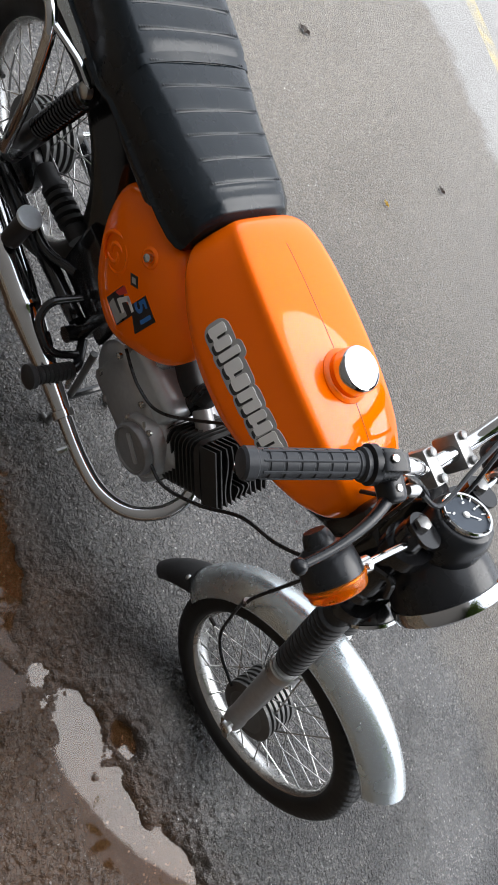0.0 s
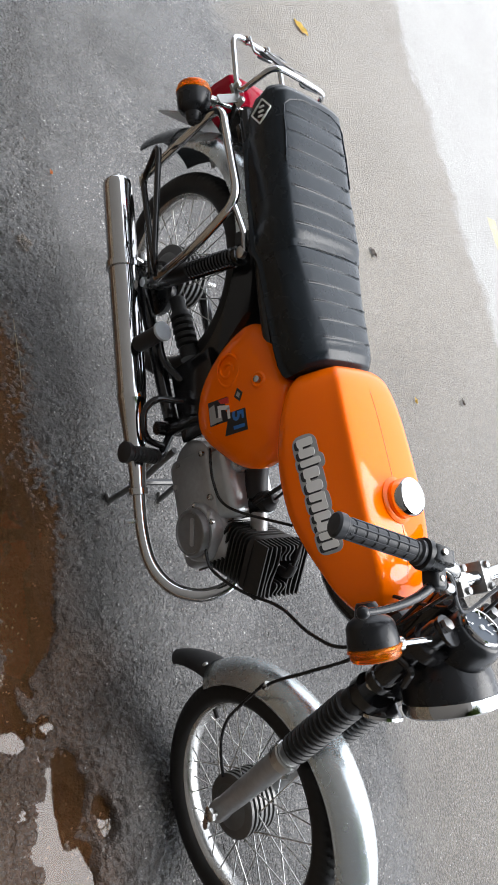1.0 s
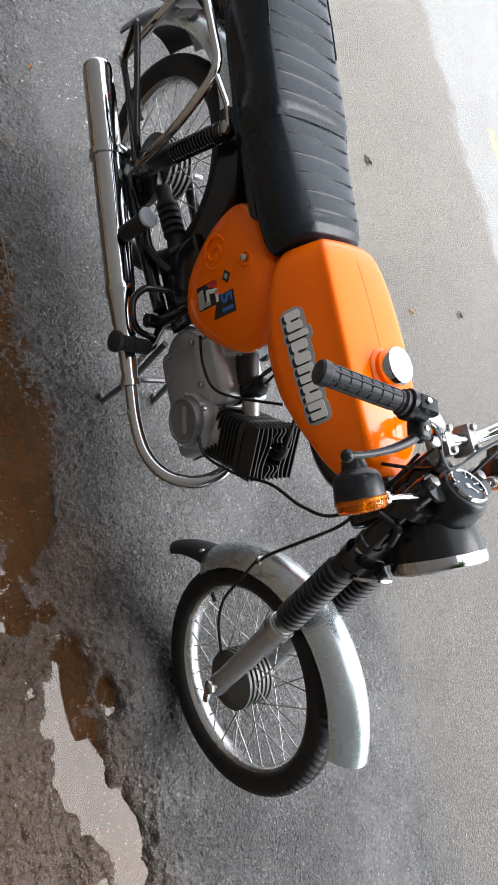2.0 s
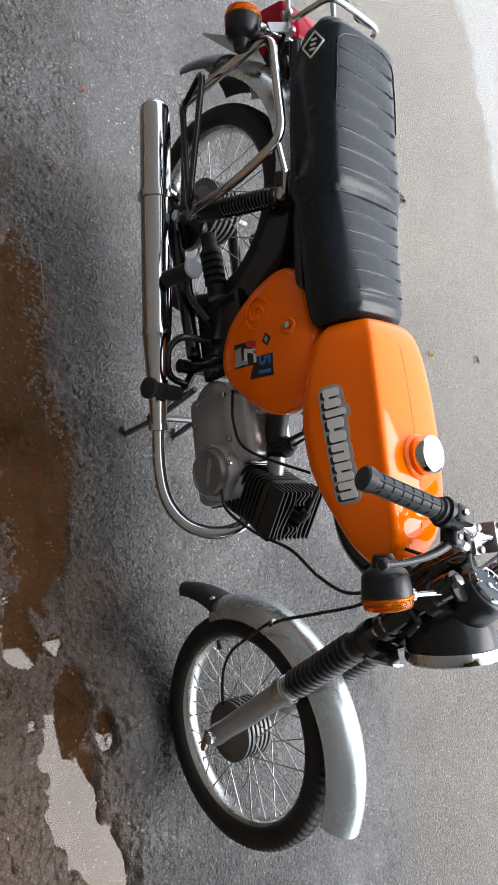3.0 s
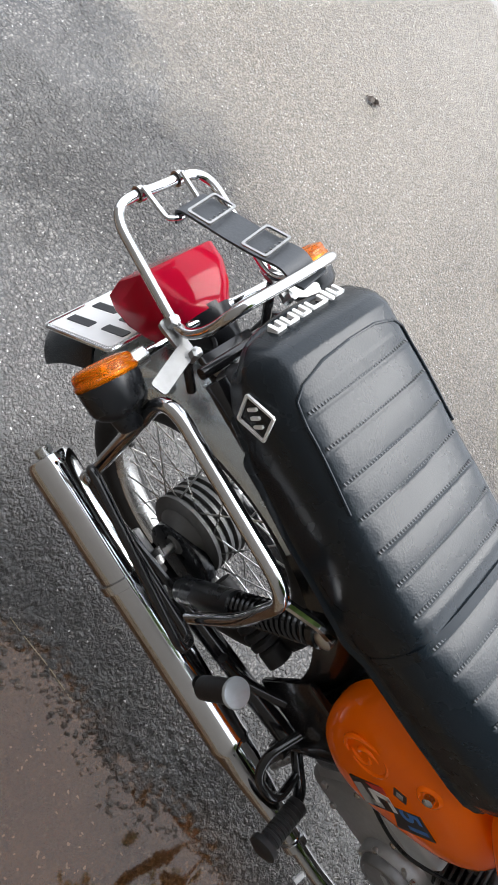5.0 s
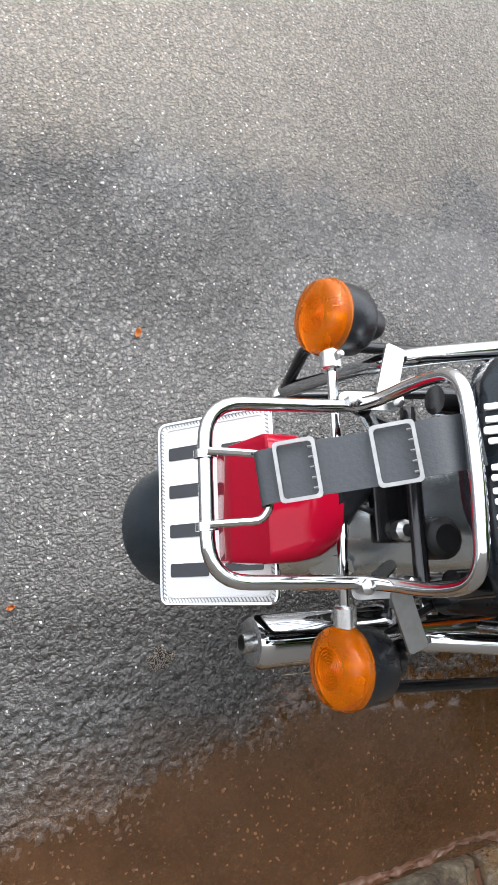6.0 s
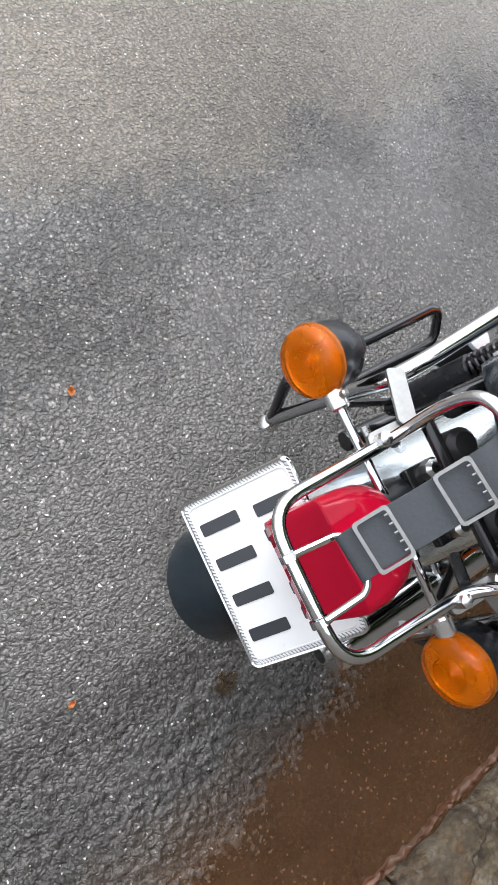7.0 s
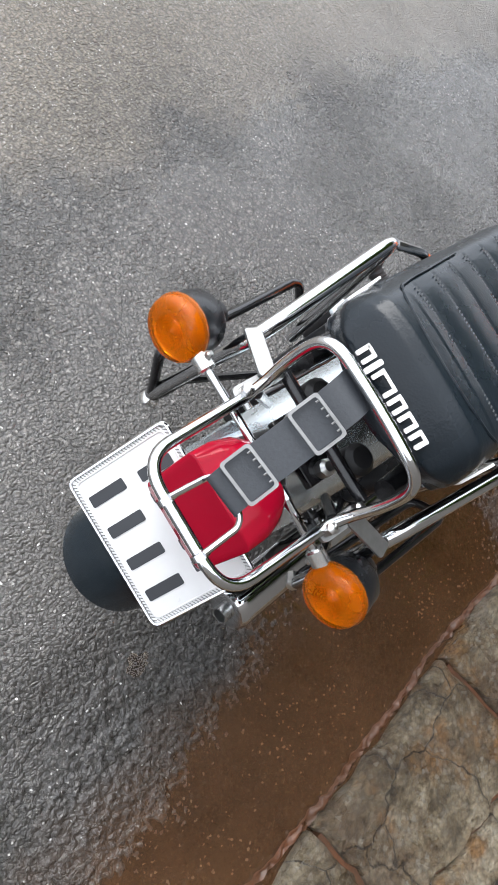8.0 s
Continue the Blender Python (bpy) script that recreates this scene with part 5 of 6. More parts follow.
    number(m @ Matrix.Translation((0.0525, 0.0305, (0.0014 - 0.0005) * sgn)), sgn, st)
    dm = axes((-0.754, face, 0.588), (1, 0, 0), (0, 0, 1))
    dsg = 1 if dm.col[2][1] * s > 0 else -1
    part("small_badge", slab([(0.014, 0), (0, 0.0125), (-0.014, 0), (0, -0.0125)], dm @ Matrix.Translation((0, 0, -0.003 * dsg)), 0.0045 * dsg), INK, cov)
    part("small_badge_mark", slab([(0.007, 0), (0, 0.006), (-0.007, 0), (0, -0.006)], dm @ Matrix.Translation((0, 0, -0.003 * dsg)), 0.0052 * dsg), GREY_PRINT, cov)


for s in (-1, 1):
    build_side_cover(s)


# ---------------------------------------------------------------- engine
def build_engine():
    eng = group("engine", moped, "grey alloy two-stroke engine with black finned head")
    ax = Vector((0.574, 0, 0.819))
    fwd = Vector((0.819, 0, -0.574))
    case = box(-0.71, -0.07, 0.285, -0.465, 0.075, 0.435, 0.03, 4)
    part("crankcase", case, ALLOY, eng)
    part("gearbox", turned([(0, 0.06), (0.006, 0.068), (0.13, 0.068), (0.135, 0.06)], (-0.665, -0.065, 0.368), (-0.665, 1, 0.368), 36), ALLOY, eng)
    cv = Vector((-0.532, -0.062, 0.371))
    part("clutch_cover", turned([(0, 0.061), (0.02, 0.06), (0.026, 0.055)], cv, cv + Vector((0, -1, 0)), 44), ALLOY, eng)
    part("round_cover", turned([(0.024, 0.051), (0.034, 0.0505), (0.04, 0.047), (0.041, 0.043), (0.038, 0.041), (0.038, 0.0)], cv, cv + Vector((0, -1, 0)), 48), COVER_ALLOY, eng, "dark grey round engine cover")
    part("cover_bar", slab(bar_shape(0.058, 0.011, 0.4), axes(cv + Vector((0, -0.0375, 0.008)), (0.95, 0, -0.3), (0.3, 0, 0.95)), 0.003), ALLOY, eng)
    for a in (20, 100, 170, 230, 310):
        p = cv + Vector((0.057 * math.cos(radians(a)), -0.02, 0.057 * math.sin(radians(a))))
        part("cover_screw", turned([(0, 0.006), (0.006, 0.006), (0.008, 0.003)], p, p + Vector((0, -1, 0)), 10), STEEL, eng)
    seam = rounded([(-0.712, -0.036, 0.3), (-0.712, -0.036, 0.437), (-0.463, -0.036, 0.437), (-0.463, -0.036, 0.3)], 0.03)
    part("case_joint", tube(seam, 0.0022, 6), DARK_ALLOY, eng)
    for x, z in ((-0.69, 0.415), (-0.645, 0.31), (-0.595, 0.418), (-0.69, 0.33)):
        part("case_screw", turned([(0, 0.0065), (0.006, 0.0065), (0.008, 0.003)], (x, -0.068, z), (x, -1, z), 10), STEEL, eng)
    part("top_cover", box(-0.69, -0.064, 0.405, -0.545, 0.06, 0.478, 0.018, 3), CASE_ALLOY, eng)
    # cylinder with square cooling fins
    base = Vector((-0.515, 0.0, 0.375))
    cyl = part("cylinder", turned([(0, 0.04), (0.12, 0.04)], base, base + ax, 28), FIN_BLACK, eng)
    m = axes(base + ax * 0.022, fwd, (0, 1, 0))
    fin = part("cooling_fin", slab(bar_shape(0.112, 0.122, 0.18, 3), m, 0.003), FIN_BLACK, cyl)
    for k in range(1, 9):
        again(fin, Matrix.Translation(ax * 0.0105 * k))
    # head with fins that run fore and aft
    top = base + ax * 0.118
    head = part("cylinder_head", slab(bar_shape(0.112, 0.124, 0.16, 3), axes(top, fwd, (0, 1, 0)), 0.014), FIN_BLACK, eng)
    for k in range(11):
        y = -0.058 + 0.0116 * k
        if abs(y) < 0.02:
            runs = ((-0.055, -0.024), (0.024, 0.055))
        else:
            runs = ((-0.055, 0.055),)
        for u0, u1 in runs:
            wav = 0.004 if abs(y) < 0.035 else 0.0
            pts = [(u0 + (u1 - u0) * i / 10, y + wav * math.sin(i / 10 * 2 * math.pi)) for i in range(11)]
            outl = [(u, v - 0.0014) for u, v in pts] + [(u, v + 0.0014) for u, v in pts[::-1]]
            part("head_fin", slab(outl, axes(top + ax * 0.013, fwd, (0, 1, 0)), 0.04), FIN_BLACK, head)
    plug = top + ax * 0.014
    part("spark_plug", turned([(0, 0.01), (0.02, 0.01), (0.022, 0.007), (0.04, 0.007)], plug, plug + ax, 10), STEEL, head)
    lead = spline([plug + ax * 0.03, plug + ax * 0.055 + Vector((-0.005, 0, 0.004)), plug + Vector((-0.02, 0.01, 0.085)), plug + Vector((-0.07, 0.02, 0.12))], 6)
    part("plug_cap", tube(lead[:9], 0.0095, 12), RUBBER, head)
    part("plug_lead", tube(lead, 0.0045, 8), RUBBER, head)
    # intake and carburettor
    carb = group("carburettor", moped, "grey carburettor with black rubber parts")
    part("inlet", tube(spline([(-0.5, -0.0, 0.465), (-0.53, -0.0, 0.475), (-0.55, 0.0, 0.48)], 5), 0.018, 14), ALLOY, carb)
    part("body", turned([(0, 0.02), (0.05, 0.02), (0.055, 0.015)], (-0.562, -0.005, 0.455), (-0.56, -0.005, 0.56), 20), BLACK_PLASTIC, carb)
    part("bowl", turned([(0, 0.016), (0.003, 0.019), (0.03, 0.019)], (-0.562, -0.005, 0.428), (-0.562, -0.005, 1), 18), BLACK_PLASTIC, carb)
    part("slide_cap", turned([(0, 0.022), (0.012, 0.022), (0.02, 0.014), (0.03, 0.01)], (-0.56, -0.005, 0.508), (-0.558, -0.005, 0.7), 20), RUBBER, carb)
    part("intake_hose", tube(spline([(-0.575, 0, 0.48), (-0.61, 0.0, 0.49), (-0.66, 0.0, 0.51)], 5), 0.024, 16), RUBBER, carb)
    part("air_box", box(-0.72, -0.05, 0.45, -0.63, 0.05, 0.62, 0.02, 3), SILVER_PAINT, moped, "grey metal air box")
    part("fuel_hose", tube(spline([(-0.575, -0.024, 0.59), (-0.568, -0.03, 0.56), (-0.56, -0.025, 0.5)], 6), 0.0045, 8), BLACK_PLASTIC, moped)
    part("throttle_cable", tube(spline([(-0.558, -0.005, 0.535), (-0.56, -0.02, 0.6), (-0.5, -0.03, 0.605), (-0.4, -0.03, 0.655)], 8), 0.003, 8), BLACK_PLASTIC, moped)
    part("clutch_cable", tube(spline([(-0.69, -0.075, 0.45), (-0.62, -0.082, 0.45), (-0.56, -0.07, 0.47), (-0.49, -0.05, 0.61)], 8), 0.003, 8), BLACK_PLASTIC, moped)
    part("clutch_arm", tube([(-0.565, -0.085, 0.425), (-0.5, -0.085, 0.40)], 0.0035, 8), STEEL, moped)


build_engine()


def build_exhaust():
    ex = group("exhaust", moped, "polished chrome exhaust with long silencer")
    pipe = spline([(-0.44, -0.012, 0.4), (-0.412, -0.034, 0.376), (-0.407, -0.075, 0.34), (-0.432, -0.115, 0.303), (-0.485, -0.139, 0.277), (-0.56, -0.147, 0.271), (-0.66, -0.149, 0.284)], 8)
    part("header_pipe", tube(pipe, 0.014, 18), CHROME, ex)
    part("port_nut", turned([(0, 0.026), (0.016, 0.026)], (-0.445, -0.01, 0.402), (-0.405, -0.03, 0.37), 18), STEEL, ex)
    a, b = Vector((-0.645, -0.149, 0.282)), Vector((-1.36, -0.148, 0.38))
    d = (b - a).normalized()
    L = (b - a).length
    prof = [(0, 0.0165), (0.05, 0.019), (0.16, 0.0285), (0.2, 0.0325), (0.202, 0.0335), (0.214, 0.0335), (0.216, 0.0325), (0.44, 0.0335), (L - 0.02, 0.0345), (L - 0.008, 0.0338), (L - 0.002, 0.03), (L, 0.024), (L, 0.013), (L - 0.014, 0.012), (L - 0.015, 0.0)]
    part("silencer", turned(prof, a, b, 40), CHROME, ex)
    part("tail_hole", turned([(0, 0.0125), (0.026, 0.0125), (0.026, 0.0105), (0.0, 0.0105)], b - d * 0.014, b, 20, ring=True), STEEL, ex)
    for k, r in ((0.512, 0.0388), (0.0, 0.0215)):
        c = a + d * k
        part("clamp", turned([(-0.008, r - 0.002), (-0.007, r), (0.007, r), (0.008, r - 0.002)], c, c + d, 36), CHROME, ex)
    part("clamp_screw", tube([a + d * 0.0 + Vector((0.06, -0.005, -0.016)), a + Vector((0.06, -0.03, -0.024))], 0.006, 8), STEEL, ex)
    c = a + d * 0.512
    part("clamp_lug", box(-0.008, -0.003, 0, 0.008, 0.04, 0.016, 0.003), BLACK_PAINT, ex, matrix=Matrix.Translation(c + Vector((0, 0.02, 0.016))))
    part("screw", turned([(0, 0.0055), (0.02, 0.0055)], c + Vector((0, 0.03, 0.032)), c + Vector((-0.02, -0.1, 0.06)), 6), STEEL, ex)


build_exhaust()


# ---------------------------------------------------------------- frame, pegs, suspension
def build_frame():
    fr = group("frame", moped, "black painted tubular steel frame")

    def bar(name, pts, r, mat=BLACK_PAINT, corner=0.04):
        return part(name, tube(rounded(pts, corner), r, 12), mat, fr)

    part("head_gusset", box(-0.312, -0.034, 0.68, -0.235, 0.034, 0.79, 0.02, 3), BLACK_PAINT, fr)
    # added black block, stands in for the deep shade before the rear tyre
    part("shade_block", box(-0.85, -0.062, 0.43, -0.775, 0.062, 0.62, 0.02, 3), BLACK_PLASTIC, fr)
    bar("spine", [(-0.27, 0, 0.72), (-0.36, 0, 0.645), (-0.72, 0, 0.64), (-0.82, 0, 0.6)], 0.026)
    for s in (-1, 1):
        bar("seat_rail", [(-0.7, 0.05 * s, 0.64), (-0.9, 0.075 * s, 0.68), (-1.3, 0.078 * s, 0.74)], 0.013)
        bar("down_tube", [(-0.72, 0.06 * s, 0.62), (-0.76, 0.065 * s, 0.45), (-0.78, 0.07 * s, 0.31)], 0.017)
        bar("swing_arm", [(-0.79, 0.085 * s, 0.35), (-1.0, 0.09 * s, 0.34), (-1.165, 0.092 * s, 0.335)], 0.016)
        bar("carrier_stay", [(-1.0, 0.1 * s, 0.685), (-1.04, 0.11 * s, 0.6), (-1.1, 0.115 * s, 0.39)], 0.009)
    bar("cross_tube", [(-0.78, -0.1, 0.315), (-0.78, 0.1, 0.315)], 0.016)
    part("axle_plate", box(-1.2, -0.1, 0.31, -1.12, -0.088, 0.36, 0.006), ZINC, fr)
    part("chain_bellows", turned([(0.0, 0.022), (0.026, 0.021)] + [q for i in range(5) for q in ((0.03 + 0.0165 * i, 0.0175), (0.034 + 0.0165 * i, 0.0245), (0.042 + 0.0165 * i, 0.0245))] + [(0.118, 0.0175), (0.15, 0.0175)], (-0.915, -0.045, 0.405), (-1.06, -0.05, 0.40), 20), RUBBER, moped, "ribbed black rubber chain hose")
    part("chain_case", turned([(0, 0.06), (0.006, 0.064), (0.02, 0.064), (0.024, 0.058)], (-1.12, -0.04, 0.345), (-1.12, -1, 0.345), 36), BLACK_PLASTIC, moped)
    part("frame_plate", box(-0.9, -0.075, 0.36, -0.73, -0.06, 0.5, 0.01, 2), BLACK_PAINT, fr)
    # added block that fills the dark void under the seat's front
    part("under_seat_fill", box(-0.86, -0.074, 0.58, -0.752, 0.074, 0.732, 0.012, 3), BLACK_PLASTIC, moped, "plain black block filling the dark gap under the seat")
    # rear shock absorbers
    for s in (-1, 1):
        sh = group("shock_absorber", moped, "rear shock absorber with exposed spring")
        a, b = Vector((-1.005, 0.105 * s, 0.685)), Vector((-1.1, 0.108 * s, 0.385))
        d = (b - a).normalized()
        L = (b - a).length
        part("damper", turned([(0, 0.009), (0.16, 0.009), (0.162, 0.0165), (L - 0.01, 0.0165), (L, 0.013)], a, b, 18), BLACK_PAINT, sh)
        side = d.orthogonal().normalized()
        up = d.cross(side)
        turns = 15
        coil = [a + d * (0.02 + 0.145 * i / (turns * 12)) + (side * math.cos(2 * math.pi * i / 12) + up * math.sin(2 * math.pi * i / 12)) * 0.0172 for i in range(turns * 12 + 1)]
        part("spring", tube(coil, 0.003, 6), BLACK_PAINT, sh)
        part("top_cup", turned([(0.006, 0.012), (0.01, 0.0195), (0.02, 0.0195)], a, b, 20), BLACK_PAINT, sh)
        part("lower_sleeve", turned([(0.162, 0.017), (0.165, 0.0205), (L - 0.03, 0.0205), (L - 0.02, 0.016)], a, b, 22), BLACK_PLASTIC, sh)
        part("top_bolt", turned([(0, 0.012), (0.01, 0.012), (0.013, 0.007)], a + Vector((0, 0.004 * s, 0)), a + Vector((0, 1 * s, 0)), 10), STEEL, sh)
        part("bottom_bolt", turned([(0, 0.012), (0.02, 0.012)], b + Vector((0, 0.0, 0)), b + Vector((0, 1 * s, 0)), 6), STEEL, sh)
    # rider pegs, passenger pegs, brake pedal, stand
    for s in (-1, 1):
        pg = group("footpeg", moped)
        part("arm", tube(rounded([(-0.76, 0.07 * s, 0.315), (-0.71, 0.11 * s, 0.325), (-0.708, 0.14 * s, 0.335)], 0.02), 0.01, 10), BLACK_PAINT, pg)
        a, b = Vector((-0.707, 0.125 * s, 0.335)), Vector((-0.712, 0.212 * s, 0.345))
        prof = [(0, 0.012), (0.002, 0.016)]
        for i in range(8):
            prof += [(0.006 + 0.0085 * i, 0.0165), (0.0105 + 0.0085 * i, 0.0165), (0.0115 + 0.0085 * i, 0.015), (0.0135 + 0.0085 * i, 0.015)]
        prof += [(0.076, 0.017), (0.08, 0.0225), (0.089, 0.0225), (0.092, 0.016)]
        part("rubber", turned(prof, a, b, 20), RUBBER, pg, "black ribbed peg rubber")
        pp = group("passenger_peg", moped, "folded black passenger peg with bright end")
        b = Vector((-0.945, 0.146 * s, 0.453))
        a = b + Vector((-0.09, 0.05 * s, -0.99)).normalized() * 0.092
        part("rubber", turned([(0, 0.014), (0.004, 0.018), (0.085, 0.018), (0.088, 0.014)], a, b, 20), RUBBER, pp)
        part("end_cap", turned([(0.083, 0.019), (0.086, 0.0215), (0.091, 0.0215), (0.0925, 0.0205), (0.0935, 0.016), (0.094, 0.0)], a, b, 28), CASE_ALLOY, pp)
        part("bracket", tube(rounded([(-0.86, 0.075 * s, 0.4), (-0.92, 0.1 * s, 0.37), (-0.975, 0.112 * s, 0.392)], 0.03), 0.009, 10), BLACK_PAINT, pp)
    part("peg_hoop", tube(rounded([(-0.735, -0.1, 0.325), (-0.742, -0.16, 0.345), (-0.80, -0.165, 0.365), (-0.822, -0.14, 0.385), (-0.812, -0.085, 0.4)], 0.03), 0.0075, 10), BLACK_PAINT, moped)
    st = group("centre_stand", moped, "dull dirty steel centre stand, folded out")
    for s in (-1, 1):
        part("leg", tube(rounded([(-0.735, 0.05 * s, 0.3), (-0.7, 0.06 * s, 0.16), (-0.685, 0.075 * s, 0.044)], 0.05), 0.0075, 10), DARK_ALLOY, st)
        part("foot", tube([(-0.675, 0.073 * s, 0.041), (-0.705, 0.08 * s, 0.041)], 0.0055, 10), DARK_ALLOY, st)
    part("brace", tube([(-0.7, -0.085, 0.16), (-0.7, 0.085, 0.16)], 0.008, 8), BLACK_PAINT, st)
    part("stand_spring", tube([(-0.74, -0.075, 0.29), (-0.71, -0.08, 0.2)], 0.006, 8), STEEL, st)


build_frame()


# ---------------------------------------------------------------- rear end
def build_rear():
    g = part("rear_mudguard", sheet(guard_rows(REAR, 0.322, 78, 158, 0.066, 0.05, dr=0.008), -0.0022), SILVER_PAINT, moped, "silver painted rear mudguard")
    # front stretch of the same guard; its deep shade is put in as black
    part("guard_front", sheet(guard_rows(REAR, 0.313, 12, 80, 0.065, 0.05, dr=0.006), -0.0022), BLACK_PAINT, moped, "front section of the rear mudguard, blackened for its deep shade")
    flap = sheet(guard_rows(REAR, 0.342, 154, 177, 0.07, 0.05, 14, 14, 0.03), -0.004)
    part("rear_flap", flap, GLOSS_BLACK, moped, "glossy black plastic rear mudguard end")
    for s in (-1, 1):
        part("mudguard_tab", slab(bar_shape(0.05, 0.022, 0.4), axes((-1.342, 0.056 * s, 0.6), (0.6, 0, 0.8), (0, 0.5, 0.5)), 0.004), SILVER_PAINT, g)
    for s in (-1, 1):
        r = group("side_rail", moped, "bent chrome luggage side rail")
        pts = [(-1.068, 0.142 * s, 0.455), (-1.06, 0.148 * s, 0.6), (-1.078, 0.15 * s, 0.738), (-1.318, 0.121 * s, 0.72), (-1.297 if s < 0 else -1.337, 0.154 * s, 0.485)]
        part("tube", tube(rounded(pts, 0.042, 7), 0.0088, 14), CHROME, r)
        part("front_bracket", tube(rounded([(-1.075, 0.146 * s, 0.722), (-1.03, 0.125 * s, 0.712), (-1.003, 0.112 * s, 0.692)], 0.01), 0.006, 8), CHROME, r)
        part("rear_bracket", slab(bar_shape(0.054, 0.019, 0.2), axes((-1.334, 0.104 * s, 0.727), (-0.35, -0.92 * s, 0.15), (1, -0.3 * s, 0)), 0.003), ZINC, r)
        c = group("pannier_carrier", moped, "black steel pannier carrier loop")
        back = -1.302 if s < 0 else -1.345
        loop = [(back, 0.18 * s, 0.582), (back + 0.008, 0.15 * s, 0.474), (-1.05, 0.165 * s, 0.48), (-1.06, 0.2 * s, 0.53)]
        p = [Vector(q) for q in loop]
        ring = rounded([p[0].lerp(p[-1], 0.5)] + p + [p[0].lerp(p[-1], 0.5)], 0.022, 6)
        part("loop", tube(ring[:-1], 0.0068, 10, True), BLACK_PAINT, c)
        part("strut", tube([p[1].lerp(p[2], 0.2), (-1.1, 0.115 * s, 0.4)], 0.006, 8), BLACK_PAINT, c)
        part("end_bolt", turned([(-0.008, 0.009), (0.012, 0.009), (0.014, 0.005)], p[1], p[1] + Vector((-0.7, 0.4 * s, 0.6)), 8), STEEL, c)
    # rack loop
    rack = group("luggage_rack", moped, "chrome tube luggage rack above the tail lamp")
    half = [(-1.505, 0.0, 0.742), (-1.505, 0.067, 0.743), (-1.36, 0.073, 0.726), (-1.341, 0.081, 0.782), (-1.338, 0.074, 0.833), (-1.336, 0.0, 0.836)]
    loop = half + [(x, -y, z) for x, y, z in half[-2:0:-1]]
    p = [Vector(q) for q in loop]
    ring = rounded([p[0]] + p[1:] + [p[0]], 0.045, 7)
    part("tube", tube(ring[:-1], 0.0058, 14, True), CHROME, rack)
    wire = rounded([(-1.506, -0.026, 0.753), (-1.467, -0.024, 0.754), (-1.461, -0.016, 0.758), (-1.461, 0.02, 0.758), (-1.467, 0.026, 0.754), (-1.506, 0.028, 0.753)], 0.008)
    part("hook_wire", tube(wire, 0.003, 8), CHROME, rack)
    for s in (-1, 1):
        part("wire_ring", turned([(-0.003, 0.0064), (-0.003, 0.0088), (0.003, 0.0088), (0.003, 0.0064)], (-1.505, 0.027 * s, 0.743), (-1.505, 1, 0.743), 14, ring=True), CHROME, rack)
        part("clamp_plate", slab(bar_shape(0.05, 0.016, 0.4), axes((-1.358, 0.078 * s, 0.722), (1, 0, 0.1), (0, 1, 0)), 0.006), ZINC, rack)
        for x in (-1.375, -1.335):
            part("bolt", turned([(0, 0.0065), (0.018, 0.0065), (0.02, 0.003)], (x, 0.076 * s, 0.722), (x, 0.076 * s, 1), 6), STEEL, rack)
        part("rack_stay", tube([(-1.36, 0.07 * s, 0.725), (-1.31, 0.06 * s, 0.66)], 0.006, 8), BLACK_PAINT, rack)
    part("stem_sleeve", tube([(-1.37, -0.035, 0.688), (-1.37, 0.035, 0.688)], 0.0056, 12), CHROME, rack)
    part("cross_bar", tube([(-1.315, -0.075, 0.72), (-1.315, 0.075, 0.72)], 0.007, 10), BLACK_PAINT, rack)
    part("rear_frame_plate", box(-1.335, -0.04, 0.672, -1.295, 0.04, 0.684, 0.003), BLACK_PAINT, moped)
    for y in (-0.03, 0.03):
        part("frame_bolt", turned([(0, 0.01), (0.012, 0.01), (0.016, 0.006)], (-1.312, y, 0.684), (-1.312, y, 1), 8), STEEL, moped)
        part("rubber_mount", turned([(0, 0.018), (0.02, 0.018), (0.026, 0.012)], (-1.29, y * 1.3, 0.70), (-1.29, y * 1.3, 1), 14), RUBBER, moped)
    # tail lamp
    lamp = group("tail_lamp", moped, "red plastic tail lamp on a black base")

    def ring(x, w, z0, z1, r):
        out = []
        for cy, cz, a0 in ((w - r, z1 - r, 0), (-w + r, z1 - r, 90), (-w + r, z0 + r, 180), (w - r, z0 + r, 270)):
            for i in range(5):
                a = radians(a0 + 90 * i / 4)
                out.append(Vector((x, cy + r * math.cos(a), cz + r * math.sin(a))))
        return out

    rows = [ring(-1.46, 0.05, 0.612, 0.652, 0.008), ring(-1.4585, 0.052, 0.609, 0.656, 0.008), ring(-1.442, 0.0545, 0.604, 0.7015, 0.009), ring(-1.4405, 0.0545, 0.604, 0.703, 0.009), ring(-1.416, 0.0545, 0.604, 0.708, 0.016), ring(-1.391, 0.051, 0.606, 0.708, 0.03), ring(-1.374, 0.0446, 0.609, 0.702, 0.036)]
    part("lens", loft(rows), RED_LENS, lamp, "red two-facet lens", sharp=25)
    rows = [ring(-1.379, 0.0465, 0.604, 0.704, 0.04), ring(-1.361, 0.0428, 0.609, 0.698, 0.04), ring(-1.341, 0.0316, 0.614, 0.686, 0.03), ring(-1.316, 0.0186, 0.634, 0.674, 0.015)]
    for q, row in enumerate(rows):
        for p in row:
            p.y = p.y * (1, 0.9, 0.75, 0.7)[q] + (0, 0.006, 0.016, 0.022)[q]
    part("base", loft(rows), BLACK_PLASTIC, lamp)
    part("wire", tube(spline([(-1.36, 0.0, 0.66), (-1.34, -0.01, 0.68), (-1.31, -0.02, 0.66)], 6), 0.003, 6), BLACK_PLASTIC, lamp)
    # number plate, its figures as plain bars
    pl = group("number_plate", moped, "white number plate with dark bars and patterned border")
